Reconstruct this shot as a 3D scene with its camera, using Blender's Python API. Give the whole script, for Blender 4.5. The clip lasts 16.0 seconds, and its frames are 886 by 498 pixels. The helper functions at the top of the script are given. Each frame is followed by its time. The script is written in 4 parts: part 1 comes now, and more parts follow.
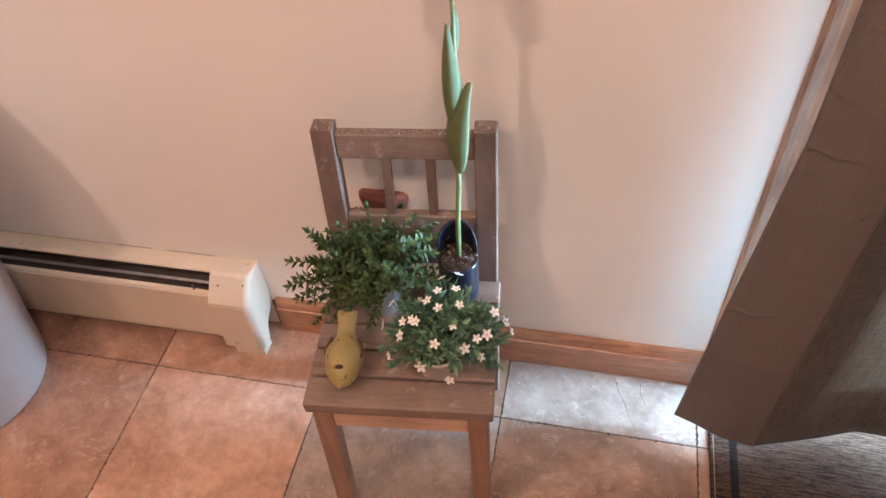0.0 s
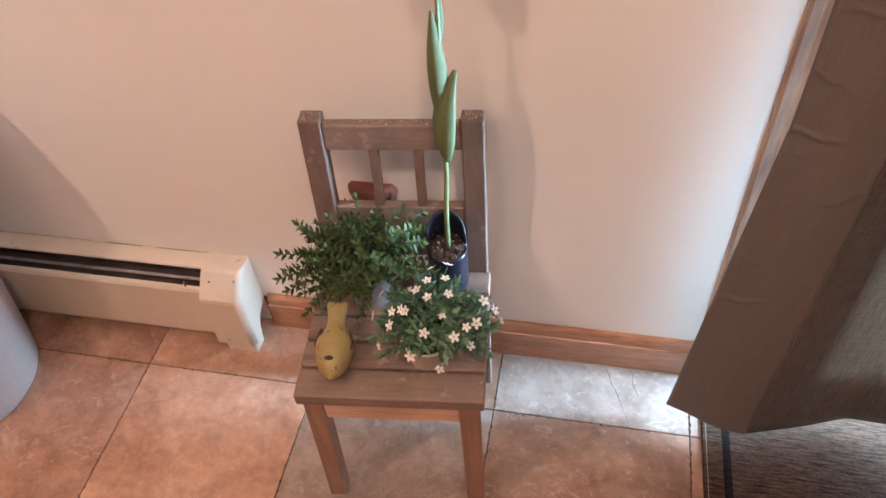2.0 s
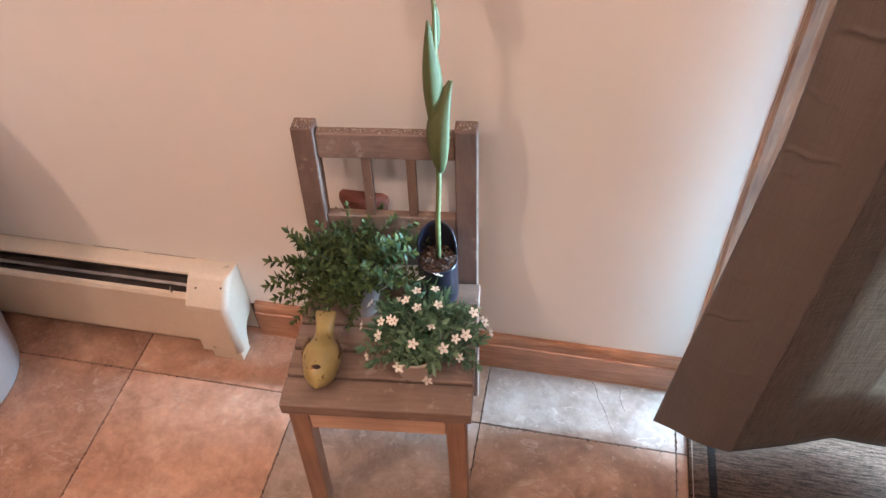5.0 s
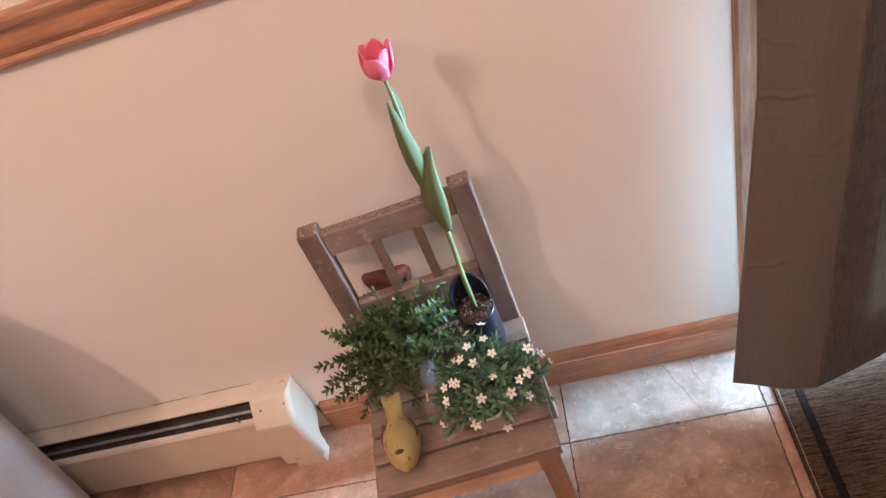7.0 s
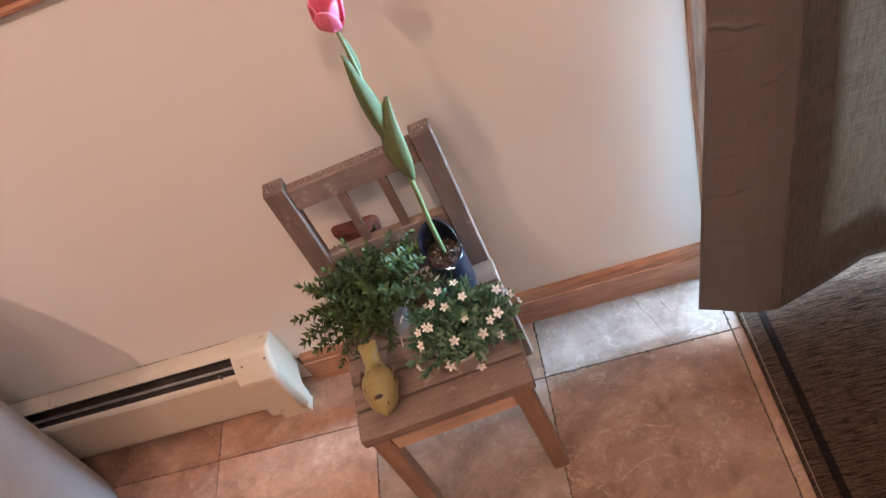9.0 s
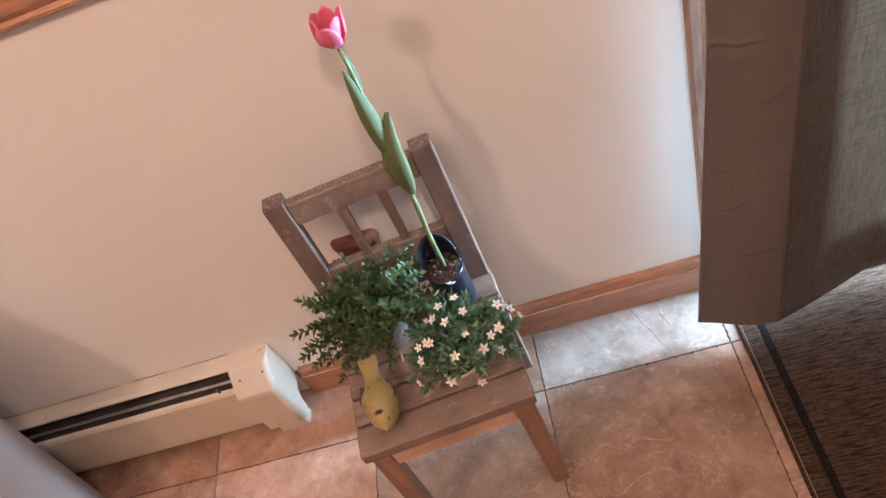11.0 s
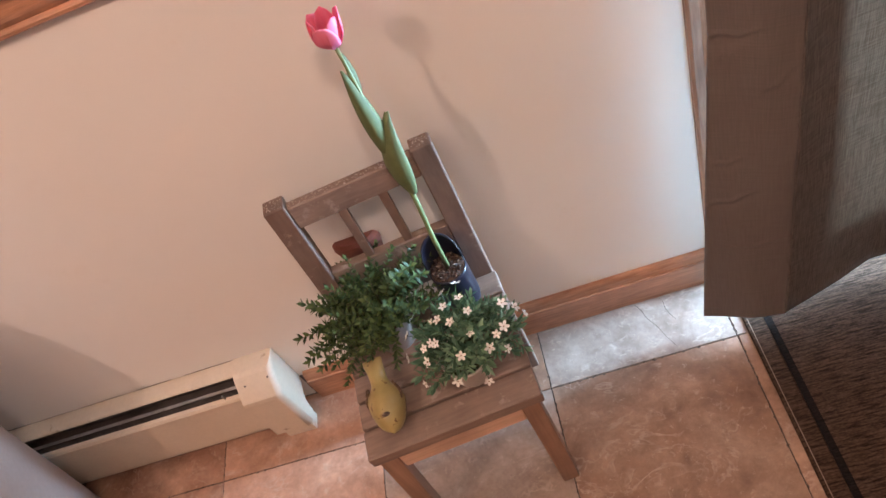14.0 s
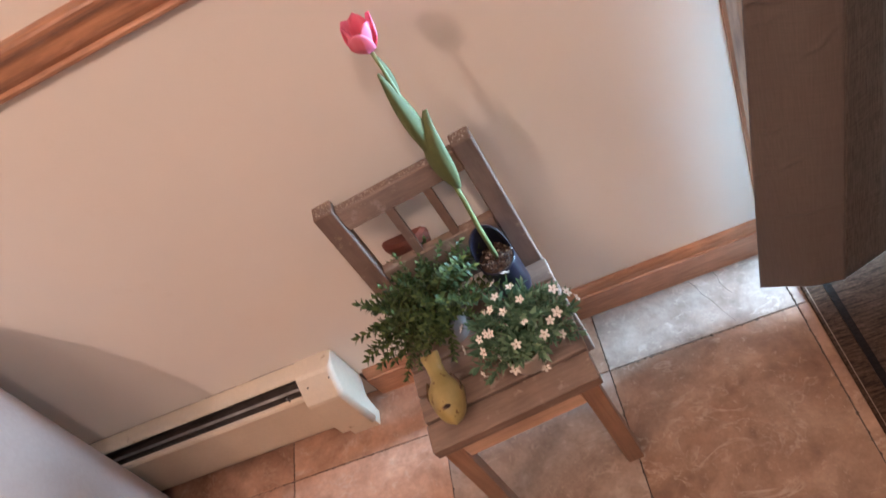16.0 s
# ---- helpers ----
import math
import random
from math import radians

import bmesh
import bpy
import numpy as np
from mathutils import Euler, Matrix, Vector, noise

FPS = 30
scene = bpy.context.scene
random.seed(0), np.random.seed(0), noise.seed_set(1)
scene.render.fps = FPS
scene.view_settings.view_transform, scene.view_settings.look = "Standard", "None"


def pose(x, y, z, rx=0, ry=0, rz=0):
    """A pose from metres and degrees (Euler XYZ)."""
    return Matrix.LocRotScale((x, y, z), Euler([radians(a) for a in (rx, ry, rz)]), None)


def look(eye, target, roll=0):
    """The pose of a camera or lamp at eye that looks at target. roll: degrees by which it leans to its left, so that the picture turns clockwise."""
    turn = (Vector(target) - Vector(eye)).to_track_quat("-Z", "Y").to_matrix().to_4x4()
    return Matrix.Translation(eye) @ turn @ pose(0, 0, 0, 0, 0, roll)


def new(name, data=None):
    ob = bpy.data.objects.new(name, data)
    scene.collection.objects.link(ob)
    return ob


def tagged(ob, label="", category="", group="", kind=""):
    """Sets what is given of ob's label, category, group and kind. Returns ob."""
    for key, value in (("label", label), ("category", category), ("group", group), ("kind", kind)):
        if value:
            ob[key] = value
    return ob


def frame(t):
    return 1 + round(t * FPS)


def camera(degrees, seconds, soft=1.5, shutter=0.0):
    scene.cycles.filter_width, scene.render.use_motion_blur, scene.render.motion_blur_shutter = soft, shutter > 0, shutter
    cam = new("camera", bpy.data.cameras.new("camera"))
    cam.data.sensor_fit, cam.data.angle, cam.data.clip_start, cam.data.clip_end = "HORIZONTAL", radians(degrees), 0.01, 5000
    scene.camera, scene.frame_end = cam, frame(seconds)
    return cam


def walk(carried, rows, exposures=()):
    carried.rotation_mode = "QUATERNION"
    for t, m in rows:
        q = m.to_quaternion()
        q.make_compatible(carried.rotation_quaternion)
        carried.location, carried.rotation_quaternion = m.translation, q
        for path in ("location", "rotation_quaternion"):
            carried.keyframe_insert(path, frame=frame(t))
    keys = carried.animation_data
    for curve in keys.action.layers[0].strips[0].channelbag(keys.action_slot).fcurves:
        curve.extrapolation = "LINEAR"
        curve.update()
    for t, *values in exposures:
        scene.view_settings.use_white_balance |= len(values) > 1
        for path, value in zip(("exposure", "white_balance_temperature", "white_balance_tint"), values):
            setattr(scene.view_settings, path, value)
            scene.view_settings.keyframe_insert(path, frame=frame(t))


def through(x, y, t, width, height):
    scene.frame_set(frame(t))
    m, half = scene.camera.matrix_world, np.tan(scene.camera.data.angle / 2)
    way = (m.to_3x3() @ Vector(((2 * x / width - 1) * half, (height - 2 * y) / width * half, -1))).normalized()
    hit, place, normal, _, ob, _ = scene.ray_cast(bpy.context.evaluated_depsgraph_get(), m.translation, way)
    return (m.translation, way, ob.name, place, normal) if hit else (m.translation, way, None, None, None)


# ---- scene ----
cam = camera(62.1, 16.0, soft=1.5, shutter=0.5)
# seconds, eye, target, roll
PATH = [
    (0, (0.221, -0.764, 1.158), (-0.139, 0.523, -0.33), -5.4),
    (0.5, (0.221, -0.774, 1.158), (-0.17, 0.506, -0.328), -5.6),
    (1, (0.221, -0.774, 1.153), (-0.155, 0.526, -0.32), -4.9),
    (1.5, (0.228, -0.777, 1.149), (-0.135, 0.544, -0.308), -5.6),
    (2, (0.233, -0.776, 1.146), (-0.119, 0.52, -0.336), -5.8),
    (2.5, (0.233, -0.782, 1.146), (-0.106, 0.493, -0.358), -4.7),
    (3, (0.232, -0.778, 1.157), (-0.12, 0.637, -0.212), -3.1),
    (3.5, (0.23, -0.779, 1.152), (-0.108, 0.581, -0.275), -2.5),
    (4, (0.23, -0.776, 1.148), (-0.102, 0.567, -0.296), -3.7),
    (4.2, (0.228, -0.776, 1.147), (-0.095, 0.558, -0.307), -2.8),
    (6.3, (0.232, -0.767, 1.136), (-0.094, 0.57, -0.315), -11.9),
    (6.5, (0.238, -0.762, 1.164), (-0.164, 0.576, -0.268), -20.7),
    (7, (0.232, -0.761, 1.181), (-0.148, 0.615, -0.22), -24.8),
    (7.5, (0.253, -0.763, 1.19), (-0.126, 0.609, -0.215), -26.6),
    (8, (0.246, -0.769, 1.194), (-0.168, 0.55, -0.252), -28.4),
    (8.5, (0.246, -0.77, 1.191), (-0.116, 0.508, -0.304), -28.5),
    (8.7, (0.248, -0.771, 1.189), (-0.113, 0.488, -0.322), -28.7),
    (10.8, (0.247, -0.761, 1.19), (-0.088, 0.526, -0.304), -27.7),
    (11, (0.244, -0.761, 1.195), (-0.097, 0.514, -0.308), -28.0),
    (11.5, (0.244, -0.758, 1.198), (-0.08, 0.572, -0.261), -28.2),
    (12, (0.241, -0.757, 1.196), (-0.112, 0.514, -0.307), -29.1),
    (12.5, (0.239, -0.756, 1.196), (-0.088, 0.547, -0.286), -28.6),
    (13, (0.24, -0.757, 1.195), (-0.09, 0.533, -0.297), -29.0),
    (13.5, (0.244, -0.758, 1.193), (-0.093, 0.532, -0.298), -29.4),
    (14, (0.24, -0.758, 1.19), (-0.103, 0.519, -0.31), -29.5),
    (14.5, (0.241, -0.761, 1.19), (-0.11, 0.502, -0.321), -29.6),
    (15, (0.241, -0.756, 1.195), (-0.122, 0.543, -0.282), -30.1),
    (15.5, (0.242, -0.762, 1.207), (-0.226, 0.566, -0.214), -36.7),
    (16, (0.242, -0.765, 1.2), (-0.227, 0.514, -0.264), -37.6),
]
# the clip's camera brightens and darkens a little on the way: seconds, stops
STOPS = [(0, 0.06), (2, 0.05), (4, 0.02), (6.5, 0.02), (7.2, -0.02), (8, -0.14), (8.7, -0.16), (10.8, -0.03), (11.5, -0.02), (12.5, -0.08), (13.5, -0.10), (15, -0.09), (16, -0.17)]
walk(cam, [(t, look(eye, target, roll)) for t, eye, target, roll in PATH], STOPS)

# ---- light ----
def make_world():
    w = bpy.data.worlds.new("sky")
    scene.world = w
    w.use_nodes = True
    nt = w.node_tree
    sky = nt.nodes.new("ShaderNodeTexSky")
    sky.sky_type = 'NISHITA'
    sky.sun_disc = False
    sky.sun_elevation = radians(38)
    sky.sun_rotation = radians(150)
    bg = nt.nodes["Background"]
    bg.inputs[1].default_value = 0.12
    nt.links.new(sky.outputs[0], bg.inputs[0])


make_world()


def lamp(name, kind, m, energy, color, size=0.1, size_y=None):
    d = bpy.data.lights.new(name, kind)
    d.energy, d.color = energy, color
    if kind == 'AREA':
        d.size = size
        if size_y:
            d.shape, d.size_y = 'RECTANGLE', size_y
    elif kind == 'SUN':
        d.angle = size
    else:
        d.shadow_soft_size = size
    ob = new(name, d)
    ob.matrix_world = m
    return ob


WARM = (1.0, 0.705, 0.585)
# three ceiling lamps, which throw three shadows of the tulip on the wall
lamp("ceiling_lamp_light", 'POINT', pose(0.61, -1.30, 2.32), 46.5, WARM, 0.015)
lamp("ceiling_lamp_light", 'POINT', pose(-0.98, -1.35, 2.32), 59, WARM, 0.015)
lamp("ceiling_lamp_light", 'POINT', pose(-0.41, -2.34, 2.32), 20, WARM, 0.03)
# daylight in the opening of the glass door: the first lamp is the door itself
lamp("door_daylight", 'AREA', pose(1.22, 0.035, 1.12, 90, 0, 180), 105, (0.50, 0.75, 1.0), 0.88, 1.66)
# added helper facing along the wall, for its cool glow beside the curtain
lamp("door_daylight", 'AREA', look((1.06, 0.0, 0.42), (0.0, 0.0, 0.36)), 68, (0.42, 0.70, 1.0), 0.11, 0.74)
# two added low helpers: light under the hem, and onto the lining
lamp("door_daylight", 'AREA', pose(1.10, 0.034, 0.23, 90, 0, 180), 1.2, (0.60, 0.80, 1.0), 1.04, 0.20)
lamp("door_daylight", 'AREA', pose(0.70, 0.034, 0.45, 90, 0, 180), 2.2, (0.42, 0.70, 1.0), 0.24, 0.80)

# ---- materials ----
def nodes_of(name):
    m = bpy.data.materials.new(name)
    m.use_nodes = True
    nt = m.node_tree
    return m, nt, nt.nodes["Principled BSDF"]


def ramp(nt, src, stops):
    r = nt.nodes.new("ShaderNodeValToRGB")
    e = r.color_ramp.elements
    while len(e) < len(stops):
        e.new(0.5)
    for k, (p, c) in zip(e, stops):
        k.position, k.color = p, (*c, 1)
    nt.links.new(src, r.inputs[0])
    return r.outputs[0]


def noise_tex(nt, scale, detail=4.0, stretch=(1, 1, 1), rough=0.55, distortion=0.0, per_object=0.0):
    co = nt.nodes.new("ShaderNodeTexCoord")
    mp = nt.nodes.new("ShaderNodeMapping")
    mp.inputs["Scale"].default_value = stretch
    nt.links.new(co.outputs["Object"], mp.inputs["Vector"])
    if per_object:
        info = nt.nodes.new("ShaderNodeObjectInfo")
        mul = nt.nodes.new("ShaderNodeMath")
        mul.operation = 'MULTIPLY'
        mul.inputs[1].default_value = per_object
        nt.links.new(info.outputs["Random"], mul.inputs[0])
        com = nt.nodes.new("ShaderNodeCombineXYZ")
        for k in range(3):
            nt.links.new(mul.outputs[0], com.inputs[k])
        nt.links.new(com.outputs[0], mp.inputs["Location"])
    n = nt.nodes.new("ShaderNodeTexNoise")
    n.inputs["Scale"].default_value = scale
    n.inputs["Detail"].default_value = detail
    n.inputs["Roughness"].default_value = rough
    n.inputs["Distortion"].default_value = distortion
    nt.links.new(mp.outputs[0], n.inputs["Vector"])
    return n.outputs["Fac"]


def mixed(nt, fac, a, b, kind='MIX', amount=None):
    m = nt.nodes.new("ShaderNodeMix")
    m.data_type = 'RGBA'
    m.blend_type = kind
    if amount is None:
        nt.links.new(fac, m.inputs[0])
    else:
        m.inputs[0].default_value = amount
    for sock, v in ((m.inputs[6], a), (m.inputs[7], b)):
        if isinstance(v, tuple):
            sock.default_value = (*v, 1)
        else:
            nt.links.new(v, sock)
    return m.outputs[2]


def bump(nt, bsdf, src, strength, distance=0.002):
    b = nt.nodes.new("ShaderNodeBump")
    b.inputs["Strength"].default_value = strength
    b.inputs["Distance"].default_value = distance
    nt.links.new(src, b.inputs["Height"])
    nt.links.new(b.outputs[0], bsdf.inputs["Normal"])


def plain(name, c1, c2, scale=20.0, rough=0.5, fine=200.0, relief=0.1, stretch=(1, 1, 1), metal=0.0, spots=None, per_object=0.0, coat=0.0):
    """Paint, glaze, plastic and the like: two tones at a coarse scale, a fine grain, optional spots."""
    m, nt, b = nodes_of(name)
    coarse = noise_tex(nt, scale, 5, stretch, per_object=per_object)
    col = ramp(nt, coarse, [(0.32, c1), (0.68, c2)])
    grain = noise_tex(nt, fine, 3, stretch)
    col = mixed(nt, None, col, ramp(nt, grain, [(0.3, (0.82, 0.82, 0.82)), (0.7, (1, 1, 1))]), 'MULTIPLY', 0.35)
    if spots:
        sc, thr, sp = spots
        f = ramp(nt, noise_tex(nt, sc, 3), [(thr, (0, 0, 0)), (min(thr + 0.04, 1), (1, 1, 1))])
        col = mixed(nt, f, col, sp)
    nt.links.new(col, b.inputs["Base Color"])
    b.inputs["Roughness"].default_value = rough
    b.inputs["Metallic"].default_value = metal
    b.inputs["Coat Weight"].default_value = coat
    if relief:
        bump(nt, b, grain, relief, 0.001)
    return m


def wood(name, light, dark, grain_axis=0, rough=0.45, fine=90.0, worn=None, relief=0.25, long=0.045, grain=0.6):
    """Wood with the grain along one axis of the piece."""
    m, nt, b = nodes_of(name)
    st = [1.0, 1.0, 1.0]
    st[grain_axis] = long
    band = noise_tex(nt, 26, 4, tuple(st), 0.6, 0.9, per_object=9.0)
    line = noise_tex(nt, fine * 3, 4, tuple(st), 0.6, 0.2, per_object=5.0)
    col = ramp(nt, band, [(0.30, dark), (0.52, light), (0.70, tuple(0.5 * (a + c) for a, c in zip(light, dark)))])
    col = mixed(nt, None, col, ramp(nt, line, [(0.35, (0.70, 0.66, 0.64)), (0.6, (1, 1, 1))]), 'MULTIPLY', grain)
    col = mixed(nt, None, col, ramp(nt, noise_tex(nt, 17, 6, per_object=3.0), [(0.32, (0.74, 0.72, 0.71)), (0.66, (1.08, 1.06, 1.05))]), 'MULTIPLY', 0.8)
    if worn:
        thr, wc = worn
        f = ramp(nt, noise_tex(nt, 38, 8, (1, 1, 1), 0.7), [(thr, (0, 0, 0)), (thr + 0.08, (1, 1, 1))])
        col = mixed(nt, f, col, wc)
    nt.links.new(col, b.inputs["Base Color"])
    b.inputs["Roughness"].default_value = rough
    bump(nt, b, line, relief, 0.0008)
    return m


def wall_paint():
    m, nt, b = nodes_of("cream wall paint")
    col = ramp(nt, noise_tex(nt, 1.6, 5), [(0.3, (0.795, 0.765, 0.715)), (0.7, (0.845, 0.815, 0.765))])
    f = ramp(nt, noise_tex(nt, 9, 6, (1, 1, 1), 0.7), [(0.60, (0, 0, 0)), (0.78, (1, 1, 1))])
    col = mixed(nt, f, col, (0.775, 0.735, 0.67))
    nt.links.new(col, b.inputs["Base Color"])
    b.inputs["Roughness"].default_value = 0.6
    bump(nt, b, noise_tex(nt, 260, 3), 0.12, 0.0008)
    return m


def tile_stone(name, tones):
    m, nt, b = nodes_of(name)
    info = nt.nodes.new("ShaderNodeObjectInfo")
    cloud = noise_tex(nt, 7, 7, (1, 1, 1), 0.62, 0.6, per_object=30.0)
    base = ramp(nt, cloud, [(0.26, tones[0]), (0.46, tones[1]), (0.70, tones[2])])
    tone = ramp(nt, info.outputs["Random"], [(0.0, (0.80, 0.755, 0.735)), (0.5, (0.94, 0.905, 0.885)), (1.0, (1.03, 0.975, 0.93))])
    base = mixed(nt, None, base, tone, 'MULTIPLY', 1.0)
    # soft clouds, pale flecks and a few faint curved veins
    c2 = noise_tex(nt, 24, 6, (1, 1, 1), 0.65, 0.3, per_object=17.0)
    base = mixed(nt, None, base, ramp(nt, c2, [(0.30, (0.66, 0.61, 0.58)), (0.5, (1, 1, 1)), (0.72, (1.28, 1.24, 1.2))]), 'MULTIPLY', 0.75)
    v = noise_tex(nt, 70, 6, (1, 1, 1), 0.7, 0.6, per_object=21.0)
    fleck = ramp(nt, v, [(0.57, (0, 0, 0)), (0.72, (0.46, 0.46, 0.46))])
    base = mixed(nt, fleck, base, (0.62, 0.50, 0.42))
    lv = noise_tex(nt, 9, 4, (1, 1.6, 1), 0.6, 0.5, per_object=11.0)
    line = ramp(nt, lv, [(0.468, (0, 0, 0)), (0.5, (1, 1, 1)), (0.515, (0, 0, 0))])
    patch = ramp(nt, noise_tex(nt, 16, 3, per_object=13.0), [(0.48, (0, 0, 0)), (0.66, (0.42, 0.42, 0.42))])
    base = mixed(nt, mixed(nt, None, line, patch, 'MULTIPLY', 1.0), base, (0.62, 0.52, 0.44))
    fine = noise_tex(nt, 120, 4, per_object=7.0)
    base = mixed(nt, None, base, ramp(nt, fine, [(0.3, (0.8, 0.78, 0.76)), (0.65, (1, 1, 1))]), 'MULTIPLY', 0.7)
    nt.links.new(base, b.inputs["Base Color"])
    r = ramp(nt, cloud, [(0.3, (0.34, 0.34, 0.34)), (0.7, (0.5, 0.5, 0.5))])
    nt.links.new(r, b.inputs["Roughness"])
    bump(nt, b, v, 0.12, 0.002)
    return m


def cloth(name, c1, c2, weave=900.0, through=0.25, sheen=0.2, streak=(1, 1, 0.12), lit=None):
    """Woven cloth that lets a little light through."""
    m, nt, b = nodes_of(name)
    warp = noise_tex(nt, weave, 2, (1, 1, 0.04))
    weft = noise_tex(nt, weave, 2, (0.04, 0.04, 1))
    w = mixed(nt, None, warp, weft, 'MIX', 0.42)
    col = ramp(nt, w, [(0.36, c1), (0.64, c2)])
    big = noise_tex(nt, 14, 4, streak)
    col = mixed(nt, None, col, ramp(nt, big, [(0.3, (0.8, 0.8, 0.8)), (0.7, (1, 1, 1))]), 'MULTIPLY', 0.6)
    nt.links.new(col, b.inputs["Base Color"])
    b.inputs["Roughness"].default_value = 0.75
    b.inputs["Sheen Weight"].default_value = sheen
    bump(nt, b, w, 0.05, 0.0003)
    if through:
        tr = nt.nodes.new("ShaderNodeBsdfTranslucent")
        # the open weave lets more light through than it throws back
        nt.links.new(ramp(nt, w, [(0.40, lit[0]), (0.60, lit[1])]) if lit else col, tr.inputs[0])
        mix = nt.nodes.new("ShaderNodeMixShader")
        mix.inputs[0].default_value = through
        nt.links.new(b.outputs[0], mix.inputs[1])
        nt.links.new(tr.outputs[0], mix.inputs[2])
        nt.links.new(mix.outputs[0], nt.nodes["Material Output"].inputs[0])
    return m


def leaf_mat(name, dark, light, through=0.25, rough=0.4):
    m, nt, b = nodes_of(name)
    g = nt.nodes.new("ShaderNodeNewGeometry")
    col = ramp(nt, g.outputs["Random Per Island"], [(0.0, dark), (0.6, tuple(0.5 * (a + c) for a, c in zip(dark, light))), (1.0, light)])
    col = mixed(nt, None, col, ramp(nt, noise_tex(nt, 90, 3), [(0.3, (0.75, 0.75, 0.75)), (0.7, (1, 1, 1))]), 'MULTIPLY', 0.6)
    nt.links.new(col, b.inputs["Base Color"])
    b.inputs["Roughness"].default_value = rough
    tr = nt.nodes.new("ShaderNodeBsdfTranslucent")
    nt.links.new(col, tr.inputs[0])
    mix = nt.nodes.new("ShaderNodeMixShader")
    mix.inputs[0].default_value = through
    nt.links.new(b.outputs[0], mix.inputs[1])
    nt.links.new(tr.outputs[0], mix.inputs[2])
    nt.links.new(mix.outputs[0], nt.nodes["Material Output"].inputs[0])
    return m


def glass_mat(name, color, rough=0.02):
    m, nt, b = nodes_of(name)
    b.inputs["Base Color"].default_value = (*color, 1)
    b.inputs["Roughness"].default_value = rough
    b.inputs["Transmission Weight"].default_value = 1.0
    b.inputs["IOR"].default_value = 1.45
    return m


PAINT = wall_paint()
# for the unseen walls: a mid tone chosen to weaken bounced light
TAN = plain("tan unseen wall", (0.33, 0.24, 0.18), (0.38, 0.28, 0.21), 2, 0.7)
CEIL = plain("cream ceiling paint", (0.62, 0.56, 0.49), (0.68, 0.62, 0.55), 2, 0.8)
STONE_ROSE = tile_stone("rose stone tile", ((0.31, 0.165, 0.112), (0.47, 0.285, 0.205), (0.60, 0.40, 0.305)))
STONE_GREY = tile_stone("grey beige stone tile", ((0.19, 0.138, 0.114), (0.30, 0.235, 0.20), (0.42, 0.35, 0.31)))
STONE_BROWN = tile_stone("brown stone tile", ((0.19, 0.108, 0.073), (0.305, 0.193, 0.137), (0.47, 0.335, 0.25)))
STONE_DUSK = tile_stone("dusky rose stone tile", ((0.26, 0.135, 0.090), (0.40, 0.235, 0.165), (0.54, 0.355, 0.265)))
GROUT = plain("dark grout", (0.045, 0.035, 0.03), (0.10, 0.08, 0.065), 60, 0.9, 300, 0.4)
OAK = wood("golden oak trim", (0.50, 0.255, 0.15), (0.35, 0.16, 0.088), 0, 0.38, 95.0, long=0.07, grain=1.0)
OAK_UP = wood("golden oak casing", (0.44, 0.25, 0.155), (0.29, 0.15, 0.088), 2, 0.38, 95.0, long=0.07, grain=1.0)
ENAMEL = plain("cream enamel", (0.61, 0.515, 0.40), (0.70, 0.60, 0.475), 6, 0.42, 140, 0.05, spots=(22, 0.70, (0.42, 0.32, 0.22)))
METAL_DARK = plain("dark heater inside", (0.05, 0.04, 0.036), (0.09, 0.072, 0.065), 30, 0.6)
ALU = plain("aluminium damper", (0.20, 0.19, 0.185), (0.30, 0.285, 0.28), 40, 0.45, metal=0.7)
SEATWOOD = wood("weathered grey-brown wood", (0.250, 0.180, 0.145), (0.170, 0.115, 0.091), 0, 0.58, 70, worn=(0.575, (0.305, 0.245, 0.21)), grain=0.5, long=0.12)
POSTWOOD = wood("weathered brown post wood", (0.20, 0.132, 0.103), (0.125, 0.078, 0.060), 2, 0.52, 70, worn=(0.60, (0.27, 0.195, 0.155)), grain=0.4, long=0.12)
LEGWOOD = wood("brown stained leg wood", (0.33, 0.190, 0.125), (0.23, 0.125, 0.080), 2, 0.45, 70, worn=(0.74, (0.5, 0.38, 0.28)))
APRONWOOD = wood("warm brown apron wood", (0.62, 0.42, 0.305), (0.52, 0.325, 0.225), 0, 0.45, 70)
FLAKED = plain("flaked speckled top edge", (0.11, 0.07, 0.055), (0.18, 0.12, 0.09), 30, 0.6, 260, 0.6, spots=(320, 0.56, (0.40, 0.34, 0.31)))


# ---- mesh helpers ----
def add_box(bm, lo, hi, bevel=0.0, seg=1):
    r = bmesh.ops.create_cube(bm, size=1.0)
    c = [(a + b) / 2 for a, b in zip(lo, hi)]
    s = [b - a for a, b in zip(lo, hi)]
    for v in r["verts"]:
        v.co = Vector((c[k] + v.co[k] * s[k] for k in range(3)))
    if bevel:
        edges = list({e for v in r["verts"] for e in v.link_edges})
        bmesh.ops.bevel(bm, geom=edges, offset=bevel, segments=seg, affect='EDGES', profile=0.5)
    return bm


def box(lo, hi, bevel=0.0, seg=1):
    return add_box(bmesh.new(), lo, hi, bevel, seg)


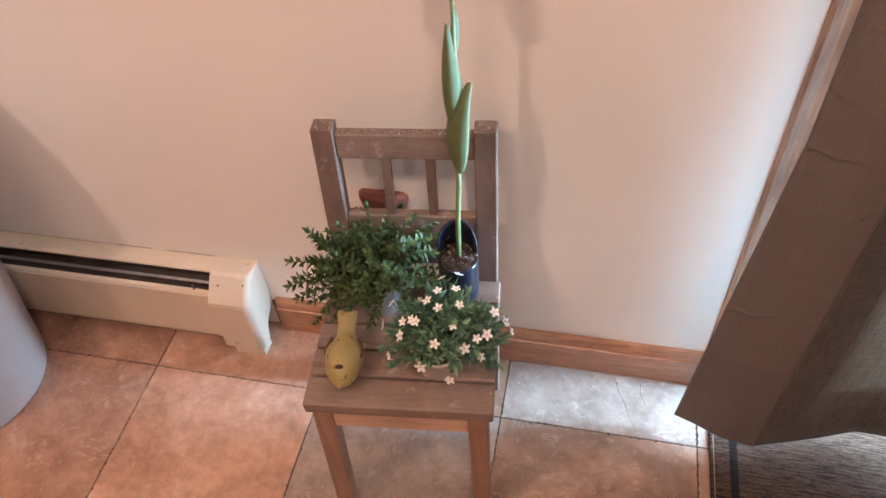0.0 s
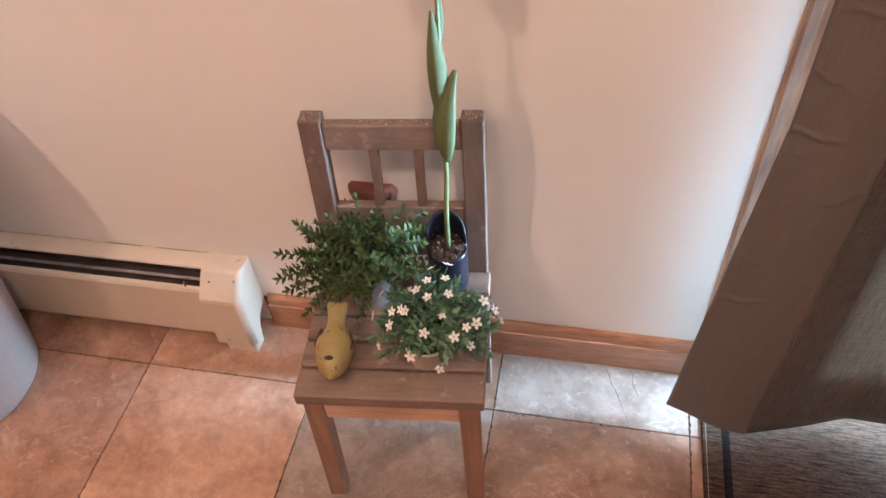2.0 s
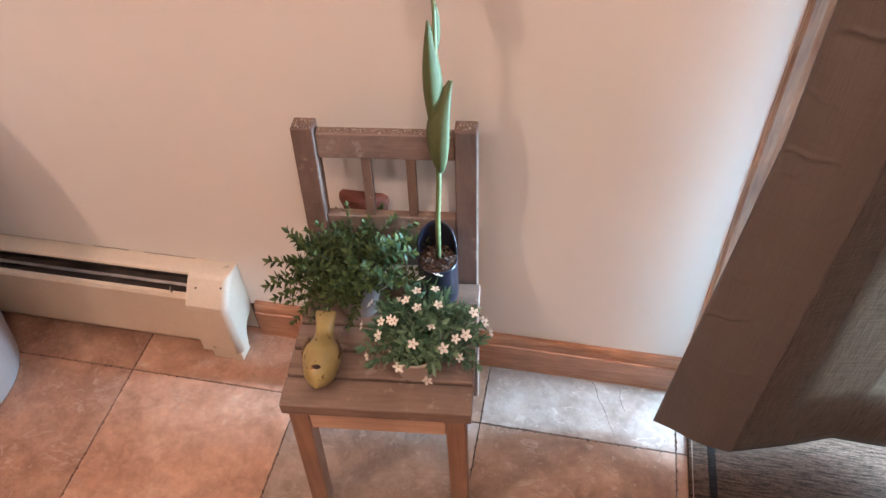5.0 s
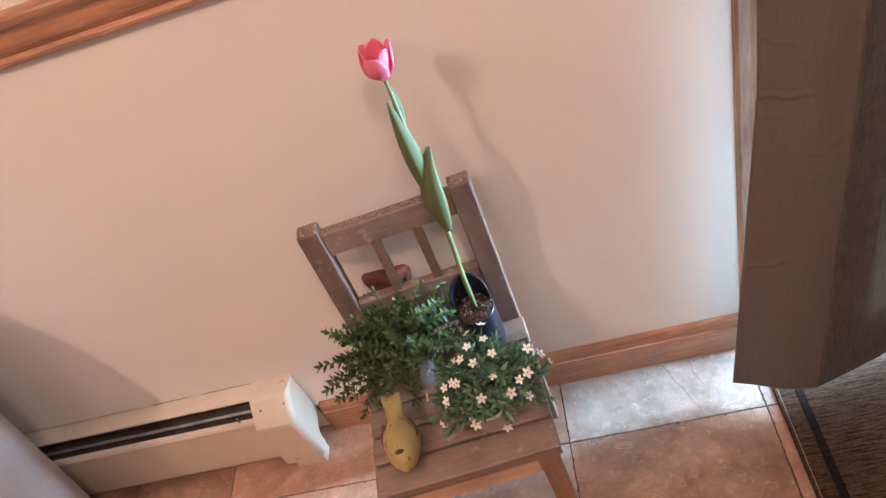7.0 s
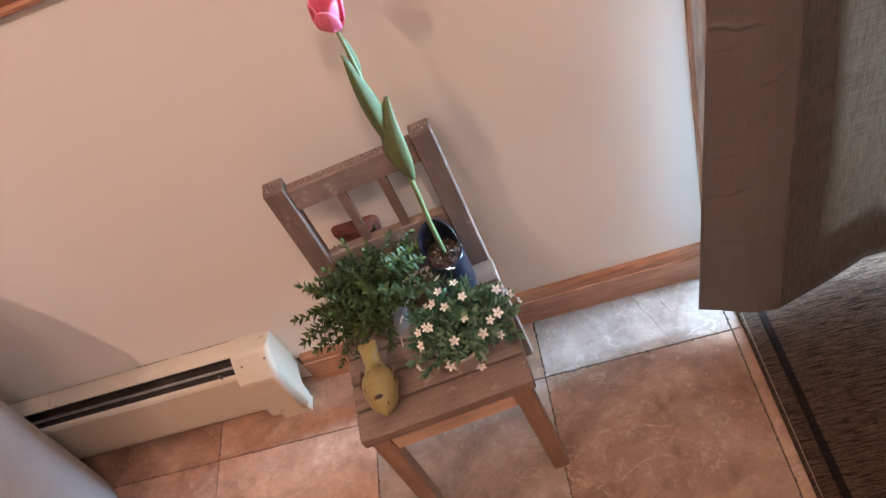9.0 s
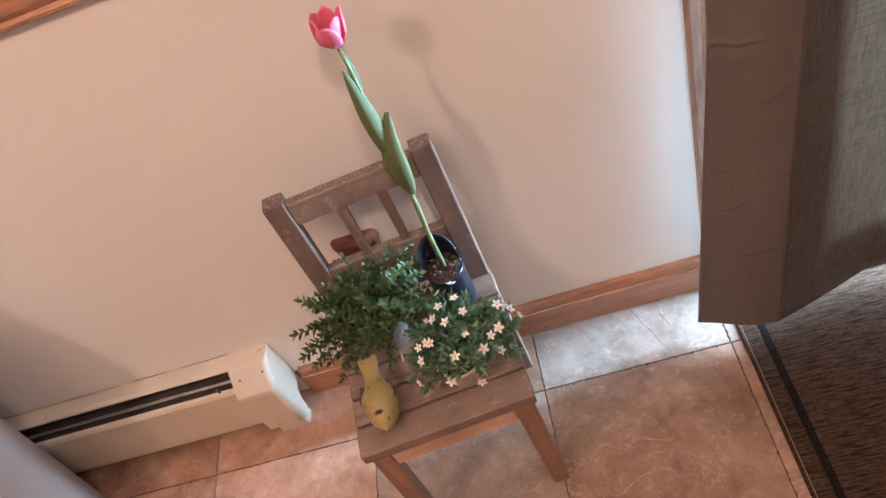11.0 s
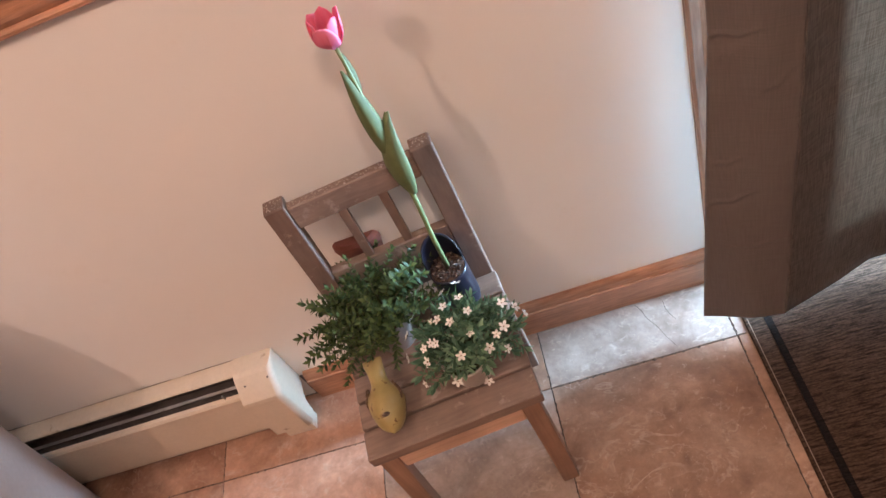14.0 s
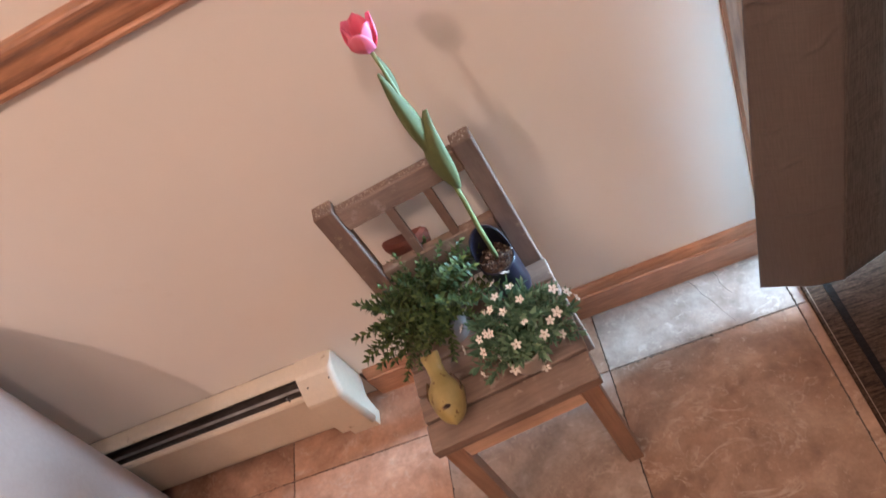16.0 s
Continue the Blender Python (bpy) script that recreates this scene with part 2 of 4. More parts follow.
def profile_bar(pts, x0, x1, steps=1):
    """A closed outline in (y, z) drawn along x."""
    bm = bmesh.new()
    rings = []
    for i in range(steps + 1):
        x = x0 + (x1 - x0) * i / steps
        rings.append([bm.verts.new((x, y, z)) for y, z in pts])
    n = len(pts)
    for a, b in zip(rings, rings[1:]):
        for k in range(n):
            bm.faces.new((a[k], a[(k + 1) % n], b[(k + 1) % n], b[k]))
    bm.faces.new(list(reversed(rings[0])))
    bm.faces.new(rings[-1])
    bmesh.ops.recalc_face_normals(bm, faces=bm.faces)
    return bm


def lathe(pts, n=40, centre=(0, 0, 0), bm=None):
    """Turn an outline of (radius, z) round the upright axis."""
    bm = bm or bmesh.new()
    cx, cy, cz = centre
    rings = []
    for r, z in pts:
        if r < 1e-6:
            rings.append([bm.verts.new((cx, cy, cz + z))])
        else:
            rings.append([bm.verts.new((cx + r * math.cos(2 * math.pi * k / n), cy + r * math.sin(2 * math.pi * k / n), cz + z)) for k in range(n)])
    for a, b in zip(rings, rings[1:]):
        for k in range(n):
            j = (k + 1) % n
            if len(a) == 1 and len(b) == 1:
                continue
            if len(a) == 1:
                bm.faces.new((a[0], b[j], b[k]))
            elif len(b) == 1:
                bm.faces.new((a[k], a[j], b[0]))
            else:
                bm.faces.new((a[k], a[j], b[j], b[k]))
    bmesh.ops.recalc_face_normals(bm, faces=bm.faces)
    return bm


def tube(bm, pts, radii, n=8):
    pts = [Vector(p) for p in pts]
    rings = []
    for i, p in enumerate(pts):
        d = (pts[min(i + 1, len(pts) - 1)] - pts[max(i - 1, 0)]).normalized()
        a = d.orthogonal().normalized()
        b = d.cross(a)
        if i:
            a = (pa - d * pa.dot(d)).normalized()
            b = d.cross(a)
        pa = a
        r = radii[i] if isinstance(radii, (list, tuple)) else radii
        rings.append([bm.verts.new(p + r * (math.cos(2 * math.pi * k / n) * a + math.sin(2 * math.pi * k / n) * b)) for k in range(n)])
    for u, v in zip(rings, rings[1:]):
        for k in range(n):
            bm.faces.new((u[k], u[(k + 1) % n], v[(k + 1) % n], v[k]))
    bm.faces.new(list(reversed(rings[0])))
    bm.faces.new(rings[-1])
    return bm


def mesh_of(name, bm, mats, smooth=False):
    me = bpy.data.meshes.new(name)
    bm.normal_update()
    bm.to_mesh(me)
    bm.free()
    for m in (mats if isinstance(mats, (list, tuple)) else [mats]):
        me.materials.append(m)
    if smooth:
        me.shade_smooth()
    return me


def part(name, bm, material, parent, label="", smooth=False):
    ob = new(name, mesh_of(name, bm, material, smooth))
    ob.parent = parent
    if label:
        ob["label"] = label
    return ob


def thing(name, m, label, category, group="", kind=""):
    ob = new(name)
    ob.empty_display_size = 0.05
    ob.matrix_world = m
    return tagged(ob, label, category, group, kind)


def setting(name, bm, material, label, category, smooth=False):
    return tagged(new(name, mesh_of(name, bm, material, smooth)), label, category, kind="structure")


# ---- the room ----
X0, X1, Y0, Z1 = -2.4, 2.6, -5.0, 2.45
DX0, DX1, DZ = 0.520, 1.75, 2.03          # the door's opening


def room():
    bm = box((X0, 0.0, 0.0), (DX0, 0.14, Z1))
    add_box(bm, (DX1, 0.0, 0.0), (X1, 0.14, Z1))
    add_box(bm, (DX0, 0.0, DZ), (DX1, 0.14, Z1))
    setting("wall_north", bm, PAINT, "smooth cream painted wall behind the chair", "wall")
    # unseen walls close the room; their tan keeps the lamp shadows strong
    setting("wall_west", box((X0 - 0.12, Y0, 0.0), (X0, 0.14, Z1)), TAN, "unseen side wall, tan to cut bounced light", "wall")
    setting("wall_east", box((X1, Y0, 0.0), (X1 + 0.12, 0.14, Z1)), TAN, "unseen side wall, tan to cut bounced light", "wall")
    setting("wall_south", box((X0 - 0.12, Y0 - 0.12, 0.0), (X1 + 0.12, Y0, Z1)), TAN, "unseen back wall, tan to cut bounced light", "wall")
    setting("ceiling", box((X0 - 0.12, Y0 - 0.12, Z1), (X1 + 0.12, 0.14, Z1 + 0.1)), CEIL, "plain cream painted ceiling", "ceiling")
    setting("ground", box((-30, 0.142, -0.30), (30, 60, -0.06)), plain("pale paving outside", (0.3, 0.29, 0.28), (0.4, 0.39, 0.37), 3, 0.9), "pale paving outside the glass door", "ground")


room()


def trims():
    # chair rail: bead, groove, broad cove and top band
    pts = [(0.0, 0.868), (-0.010, 0.868), (-0.013, 0.871), (-0.0135, 0.8755), (-0.011, 0.879), (-0.009, 0.881), (-0.011, 0.884),
           (-0.0135, 0.890), (-0.0148, 0.897), (-0.0142, 0.904), (-0.0128, 0.910), (-0.0130, 0.914), (-0.0150, 0.918),
           (-0.0178, 0.922), (-0.0195, 0.927), (-0.0195, 0.932), (-0.0175, 0.936), (-0.014, 0.938), (0.0, 0.938)]
    pts = [(y, 0.875 + (z - 0.868) * 0.81) for y, z in pts]
    setting("trim", profile_bar(pts, X0, 0.449, 12), OAK, "moulded golden oak chair rail along the wall", "chair rail")
    # baseboard with an eased, stepped top
    pts = [(0.0, 0.0), (-0.0145, 0.0), (-0.0160, 0.064), (-0.0155, 0.0665), (-0.0140, 0.0675), (-0.0128, 0.0660), (-0.0120, 0.0662), (-0.0116, 0.069), (-0.0108, 0.078), (-0.0090, 0.0820), (-0.006, 0.0850), (-0.002, 0.086), (0.0, 0.086)]
    setting("baseboard", profile_bar(pts, -0.326, 0.449, 6), OAK, "golden oak baseboard with an eased top", "baseboard")
    # door casing and jamb
    cas = [(0.0, 0.0), (0.0, -0.010), (0.004, -0.013), (0.016, -0.0135), (0.024, -0.0165), (0.028, -0.0195), (0.060, -0.0195), (0.065, -0.016), (0.066, 0.0)]
    bm = bmesh.new()
    lo = [bm.verts.new((0.450 + x, y, 0.0)) for x, y in cas]
    hi = [bm.verts.new((0.450 + x, y, DZ + 0.06)) for x, y in cas]
    n = len(cas)
    for k in range(n):
        bm.faces.new((lo[k], lo[(k + 1) % n], hi[(k + 1) % n], hi[k]))
    bm.faces.new(lo)
    bm.faces.new(list(reversed(hi)))
    bmesh.ops.recalc_face_normals(bm, faces=bm.faces)
    setting("door_trim", bm, OAK_UP, "upright golden oak casing beside the glass door", "door casing")


trims()


def glass_door():
    d = thing("door_1", pose(0, 0, 0), "closed sliding glass door with an oak frame", "door", kind="structure")
    part("door_frame", box((DX0 + 0.002, 0.03, 0.0), (DX0 + 0.05, 0.12, DZ - 0.002)), OAK_UP, d)
    part("door_frame", box((DX1 - 0.05, 0.03, 0.0), (DX1 - 0.002, 0.12, DZ - 0.002)), OAK_UP, d)
    part("door_frame", box((DX0 + 0.052, 0.03, DZ - 0.06), (DX1 - 0.052, 0.12, DZ - 0.002)), OAK_UP, d)
    part("door_sill", box((DX0 + 0.052, 0.03, 0.0), (DX1 - 0.052, 0.12, 0.05)), OAK_UP, d)
    p = part("pane", box((DX0 + 0.052, 0.11, 0.052), (DX1 - 0.052, 0.116, DZ - 0.062)), glass_mat("clear pane", (1, 1, 1), 0.0), d)
    p.visible_shadow = False


glass_door()


# ---- baseboard heater ----
def heater():
    h = thing("baseboard_heater", pose(0, 0, 0), "long cream enamel baseboard heater with a dark open slot", "heater")
    a, b, c_end = X0 + 0.002, -0.412, -0.35
    t = 0.0016
    part("back_panel", box((a, -0.004, 0.0), (b, -0.0005, 0.186)), ENAMEL, h)
    top = [(-0.004, 0.187), (-0.026, 0.1862), (-0.0325, 0.1845), (-0.0350, 0.1815), (-0.0338, 0.1805), (-0.0315, 0.1825), (-0.025, 0.184), (-0.004, 0.1845)]
    part("top_cover", profile_bar(top, a, b), ENAMEL, h)
    front = [(-0.054, 0.1545), (-0.060, 0.1525), (-0.0635, 0.147), (-0.0645, 0.030), (-0.061, 0.019), (-0.057, 0.018), (-0.059, 0.022), (-0.0625, 0.031), (-0.0615, 0.146), (-0.058, 0.151), (-0.054, 0.1525)]
    part("front_panel", profile_bar(front, a, b), ENAMEL, h)
    damper = [(-0.0435, 0.1655), (-0.0475, 0.1632), (-0.0485, 0.1640), (-0.0478, 0.1655), (-0.0438, 0.1675)]
    part("damper", profile_bar(damper, a, b), ALU, h)
    gap = bmesh.new()
    rg = random.Random(8)
    x = a
    while x < c_end:
        w = rg.uniform(0.05, 0.16)
        tube(gap, [(x, -0.0012, 0.1872), (min(x + w, c_end), -0.0012, 0.1872)], rg.uniform(0.0003, 0.0006), 5)
        x += w + rg.choice((0.004, 0.01, 0.03))
    part("wall_joint", gap, GROUT, h, "dark uneven joint against the wall")
    part("fin_block", box((a, -0.052, 0.06), (b, -0.006, 0.135)), METAL_DARK, h)
    part("inner_liner", box((a, -0.008, 0.005), (b, -0.0045, 0.182)), METAL_DARK, h)
    part("damper_clip", box((-0.448, -0.0575, 0.152), (-0.445, -0.053, 0.166), 0.0005), ALU, h)
    # end cap: proud shell, with a foot that reaches the floor
    c0, c1 = -0.413, -0.337
    out = [(-0.0005, 0.1885), (-0.034, 0.1868), (-0.0415, 0.1835), (-0.050, 0.175), (-0.071, 0.153), (-0.0765, 0.147), (-0.0785, 0.140), (-0.0800, 0.086), (-0.0800, 0.020),
           (-0.048, 0.020), (-0.045, 0.038), (-0.040, 0.050), (-0.032, 0.0585), (-0.020, 0.064), (-0.009, 0.068), (-0.0005, 0.074)]
    cap = profile_bar(out, c0, c1)
    bmesh.ops.bevel(cap, geom=[e for e in cap.edges if all(v.co.x > c1 - 1e-4 for v in e.verts) and sum(v.co.y for v in e.verts) < -0.07 and sum(v.co.z for v in e.verts) > 0.09], offset=0.011, segments=5, affect='EDGES', profile=0.5)
    end = part("end_cap", cap, ENAMEL, h, "cream end cap with a stepped foot", smooth=False)
    for f in end.data.polygons:
        f.use_smooth = f.center.x > c1 - 0.012 and abs(f.normal.x) < 0.995 and f.center.y < -0.034 and f.center.z > 0.03
    part("cap_foot", box((-0.397, -0.0797, 0.0), (c1 - 0.0012, -0.0483, 0.0205), 0.0012, 2), ENAMEL, end)
    # dark strip stands in for the cap's shadow, and for a dark pad
    part("back_plate", box((c1 + 0.0005, -0.0035, 0.0), (-0.3262, -0.0005, 0.076)), METAL_DARK, h, "dark strip for the shade and dark pad behind the end cap")
    part("screw", lathe([(0, 0.0012), (0.0018, 0.001), (0.0022, 0)], 10, (-0.396, -0.054, 0.1712)), METAL_DARK, end)
    part("screw", lathe([(0, 0.0012), (0.0018, 0.001), (0.0022, 0)], 10, (-0.349, -0.051, 0.1752)), METAL_DARK, end)


heater()


# ---- chair ----
CHAIR = pose(0.0126, -0.3161, 0.0, 0, 0, 6.2)
SEAT = 0.3143


def post_y(z):
    """Front face of the back posts, which lean back above the seat."""
    return 0.222 + max(0.0, z - 0.30) * 0.125


def chair():
    c = thing("child_chair", CHAIR, "small weathered brown wooden child's chair used as a plant stand", "chair")
    bound = [0.0, 0.046, 0.090, 0.134, 0.178, 0.2215]
    for k in range(5):
        y0, y1 = bound[k] + (0.002 if k else 0), bound[k + 1] - 0.002
        wdt = 0.1257
        part("seat_slat", box((-wdt, y0, SEAT - (0.022 if k == 0 else 0.018)), (wdt, y1, SEAT), 0.0022, 2), SEATWOOD, c)
    # front legs
    for s in (-1, 1):
        x0, x1 = sorted((s * 0.118, s * 0.0914))
        bm = box((x0, 0.003, 0.0), (x1, 0.031, SEAT - 0.0225), 0.002, 2)
        if s < 0:
            for v in bm.verts:
                v.co.x -= 0.014 * (1 - v.co.z / 0.29)
        part("front_leg", bm, LEGWOOD, c)
    part("front_apron", box((-0.0912, 0.0045, SEAT - 0.062), (0.0912, 0.020, SEAT - 0.0225), 0.0015), APRONWOOD, c)
    for s in (-1, 1):
        x0, x1 = sorted((s * 0.115, s * 0.101))
        part("side_apron", box((x0, 0.0315, SEAT - 0.055), (x1, 0.221, SEAT - 0.0185), 0.0015), APRONWOOD, c)
    # back posts, one piece with the hind legs
    for s in (-1, 1):
        bm = bmesh.new()
        rows = []
        for z in (0.0, 0.15, 0.30, 0.36, 0.42, 0.48, 0.535, 0.5645):
            y = post_y(z)
            d = 0.026
            rows.append((z, y, y + d))
        xo, xi = s * 0.1213, s * 0.0912
        prev = None
        for z, ya, yb in rows:
            ring = [bm.verts.new((xo, ya, z)), bm.verts.new((xi, ya, z)), bm.verts.new((xi, yb, z)), bm.verts.new((xo, yb, z))]
            if prev:
                for k in range(4):
                    bm.faces.new((prev[k], prev[(k + 1) % 4], ring[(k + 1) % 4], ring[k]))
            else:
                bm.faces.new(ring)
            prev = ring
        bm.faces.new(prev)
        bmesh.ops.recalc_face_normals(bm, faces=bm.faces)
        bmesh.ops.bevel(bm, geom=[e for e in bm.edges if e.calc_face_angle(0) > 0.6], offset=0.0022, segments=2, affect='EDGES', profile=0.5)
        p = part("back_post", bm, POSTWOOD, c)
        y = post_y(0.5645)
        xa, xb = sorted((xo, xi))
        part("post_cap", box((xa + 0.003, y + 0.003, 0.5642), (xb - 0.003, y + 0.023, 0.5652), 0.0004), FLAKED, p, "flaked speckled top of the post")

    def rail(z0, z1, depth, inset, name, mat, extra=0.0):
        ya, yb = post_y(z0) + inset, post_y(z1) + inset
        bm = bmesh.new()
        vs = [bm.verts.new(p) for p in ((-0.0908, ya, z0), (0.0908, ya, z0), (0.0908, ya + depth, z0), (-0.0908, ya + depth, z0),
                                        (-0.0908, yb, z1), (0.0908, yb, z1), (0.0908, yb + depth, z1), (-0.0908, yb + depth, z1))]
        for f in ((0, 1, 2, 3), (4, 5, 6, 7), (0, 1, 5, 4), (1, 2, 6, 5), (2, 3, 7, 6), (3, 0, 4, 7)):
            bm.faces.new([vs[k] for k in f])
        bmesh.ops.recalc_face_normals(bm, faces=bm.faces)
        bmesh.ops.bevel(bm, geom=list(bm.edges), offset=0.0015, segments=1, affect='EDGES')
        return part(name, bm, mat, c)

    top = rail(0.5185, 0.556, 0.015, 0.004, "top_rail", SEATWOOD)
    y = post_y(0.556) + 0.004
    part("rail_edge", box((-0.0895, y + 0.0015, 0.5557), (0.0895, y + 0.0135, 0.5567), 0.0004), FLAKED, top, "flaked speckled upper edge of the top rail")
    rail(0.336, 0.425, 0.015, 0.004, "lower_rail", SEATWOOD)
    for x in (-0.0278, 0.0320):
        bm = bmesh.new()
        za, zb = 0.4248, 0.5187
        ya, yb = post_y(za) + 0.006, post_y(zb) + 0.006
        vs = [bm.verts.new(p) for p in ((x - 0.006, ya, za), (x + 0.006, ya, za), (x + 0.006, ya + 0.011, za), (x - 0.006, ya + 0.011, za),
                                        (x - 0.006, yb, zb), (x + 0.006, yb, zb), (x + 0.006, yb + 0.011, zb), (x - 0.006, yb + 0.011, zb))]
        for f in ((0, 1, 2, 3), (4, 5, 6, 7), (0, 1, 5, 4), (1, 2, 6, 5), (2, 3, 7, 6), (3, 0, 4, 7)):
            bm.faces.new([vs[k] for k in f])
        bmesh.ops.recalc_face_normals(bm, faces=bm.faces)
        part("spindle", bm, POSTWOOD, c)
    part("back_apron", box((-0.0908, 0.226, SEAT - 0.055), (0.0908, 0.240, SEAT - 0.0185), 0.0015), APRONWOOD, c)


chair()

# ---- plants and ornament on the seat ----
GREEN_STEM = plain("tulip stem green", (0.145, 0.18, 0.075), (0.20, 0.245, 0.105), 30, 0.45)
TULIP_LEAF = leaf_mat("tulip leaf", (0.100, 0.130, 0.050), (0.150, 0.180, 0.074), 0.15, 0.65)


def petal_mat():
    m, nt, b = nodes_of("pink tulip petal")
    col = ramp(nt, noise_tex(nt, 60, 4, (1, 1, 0.2), per_object=4.0), [(0.3, (0.87, 0.18, 0.31)), (0.7, (0.95, 0.36, 0.50))])
    nt.links.new(col, b.inputs["Base Color"])
    b.inputs["Roughness"].default_value = 0.5
    tr = nt.nodes.new("ShaderNodeBsdfTranslucent")
    nt.links.new(col, tr.inputs[0])
    mix = nt.nodes.new("ShaderNodeMixShader")
    mix.inputs[0].default_value = 0.35
    nt.links.new(b.outputs[0], mix.inputs[1])
    nt.links.new(tr.outputs[0], mix.inputs[2])
    nt.links.new(mix.outputs[0], nt.nodes["Material Output"].inputs[0])
    return m


def blade(rows, across=6, thick=0.0008):
    """A leaf from rows of (centre, half width vector, curl vector)."""
    bm = bmesh.new()
    grid = []
    for cen, side, curl in rows:
        cen, side, curl = Vector(cen), Vector(side), Vector(curl)
        grid.append([bm.verts.new(cen + side * u + curl * u * u) for u in [2 * k / across - 1 for k in range(across + 1)]])
    for a, b in zip(grid, grid[1:]):
        for k in range(across):
            bm.faces.new((a[k], a[k + 1], b[k + 1], b[k]))
    bmesh.ops.recalc_face_normals(bm, faces=bm.faces)
    bmesh.ops.solidify(bm, geom=list(bm.faces), thickness=thick)
    return bm


def tulip():
    base = Vector((0.060, -0.118, SEAT))
    t = thing("potted_tulip", pose(*base), "single pink tulip growing in a dark navy jar with slanted rim", "potted flower")
    # the rim is cut aslant: level with the soil in front, rising to a rounded arch behind
    def rim(a):
        return 0.0835 + 0.047 * math.sqrt(max(0.0, math.sin(a - 0.22)))

    n, levels = 72, 14
    bm = bmesh.new()
    shells = []
    for wall, foot in ((0.0275, 0.0), (0.0257, 0.006)):
        rows = []
        for k in range(levels + 1):
            u = k / levels
            ring = []
            for i in range(n):
                a = 2 * math.pi * i / n
                z = foot + (rim(a) - foot) * u
                rad = wall * (0.90 + 0.10 * min(1.0, 6 * u)) * (1 + 0.02 * math.sin(math.pi * u))
                ring.append(bm.verts.new((rad * math.cos(a), rad * math.sin(a), z)))
            rows.append(ring)
        shells.append(rows)
        for p, q in zip(rows, rows[1:]):
            for i in range(n):
                bm.faces.new((p[i], p[(i + 1) % n], q[(i + 1) % n], q[i]))
        bm.faces.new(rows[0])
    for i in range(n):
        bm.faces.new((shells[0][-1][i], shells[0][-1][(i + 1) % n], shells[1][-1][(i + 1) % n], shells[1][-1][i]))
    bmesh.ops.recalc_face_normals(bm, faces=bm.faces)
    part("jar", bm, plain("navy glaze", (0.006, 0.007, 0.014), (0.012, 0.013, 0.026), 40, 0.3, 200, 0.02, coat=0.0), t, "dark navy glazed jar with a slanted rim", smooth=True)
    soil = lathe([(0, 0.083), (0.012, 0.0845), (0.021, 0.083), (0.0252, 0.0815), (0.0230, 0.010), (0, 0.010)], 40)
    for v in soil.verts:
        if v.co.z > 0.075:
            v.co.z += 0.003 * noise.noise(v.co * 260)
    part("soil", soil, plain("dark potting soil", (0.035, 0.02, 0.015), (0.10, 0.06, 0.04), 120, 0.9, 500, 0.9), t, "dark brown potting soil", smooth=True)
    rng = random.Random(5)
    bm = bmesh.new()
    for k in range(170):
        a, r = rng.uniform(0, 6.283), 0.0235 * math.sqrt(rng.random())
        s = rng.uniform(0.0011, 0.0027)
        q = bmesh.ops.create_icosphere(bm, subdivisions=1, radius=s)
        rot = Euler((rng.uniform(0, 6), rng.uniform(0, 6), 0)).to_matrix()
        for v in q["verts"]:
            v.co = rot @ Vector((v.co.x * 1.5, v.co.y, v.co.z * 0.6)) + Vector((r * math.cos(a), r * math.sin(a), 0.0845 + rng.uniform(0, 0.003)))
    chips, nt, b = nodes_of("bark chips")
    g = nt.nodes.new("ShaderNodeNewGeometry")
    nt.links.new(ramp(nt, g.outputs["Random Per Island"], [(0, (0.02, 0.010, 0.008)), (0.7, (0.055, 0.028, 0.019)), (0.9, (0.10, 0.06, 0.04)), (1, (0.42, 0.34, 0.27))]), b.inputs["Base Color"])
    b.inputs["Roughness"].default_value = 0.8
    o = part("bark_mulch", bm, chips, t, "pale and dark bark chips on the soil")
    o["kind"] = "stuff"
    # stem, from the soil to the bloom
    pts = [(0.002, 0.000, 0.083), (0.003, 0.003, 0.15), (0.006, 0.008, 0.21), (0.006, 0.016, 0.27), (0.004, 0.024, 0.33), (0.005, 0.031, 0.39), (0.0050, 0.036, 0.427), (0.0040, 0.039, 0.448)]
    part("stem", tube(bmesh.new(), pts, [0.0034, 0.0034, 0.0034, 0.0031, 0.0028, 0.0025, 0.0023, 0.0025], 12), GREEN_STEM, t, smooth=True)
    # lower leaf clasps the stem and opens to the front
    rows = []
    for k in range(13):
        u = k / 12
        z = 0.232 + 0.118 * u
        w = 0.0146 * math.sin(math.pi * min(1, 0.06 + 0.90 * u) ** 0.85) + 0.0012
        cen = (0.007 - 0.003 * math.sin(math.pi * u) + 0.013 * u ** 3, 0.008 + 0.024 * u - 0.010 * math.sin(math.pi * u), z)
        rows.append((cen, (w * 0.95, -0.25 * w, 0.0), (0.001, 0.55 * w, 0.0)))
    part("leaf", blade(rows, 8), TULIP_LEAF, t, smooth=True)
    rows = []
    for k in range(13):
        u = k / 12
        z = 0.284 + 0.140 * u
        w = 0.0105 * math.sin(math.pi * min(1, 0.12 + 0.86 * u) ** 0.9) + 0.0008
        cen = (0.003 - 0.005 * u, 0.018 + 0.012 * u - 0.005 * math.sin(math.pi * u), z)
        rows.append((cen, (w, 0.15 * w, 0.0), (0.0005, 0.8 * w, 0.0)))
    part("leaf", blade(rows, 8), TULIP_LEAF, t, smooth=True)
    # small third leaf hugging the upper stem
    rows = []
    for k in range(9):
        u = k / 8
        w = 0.0045 * math.sin(math.pi * min(1, 0.2 + 0.78 * u)) + 0.0004
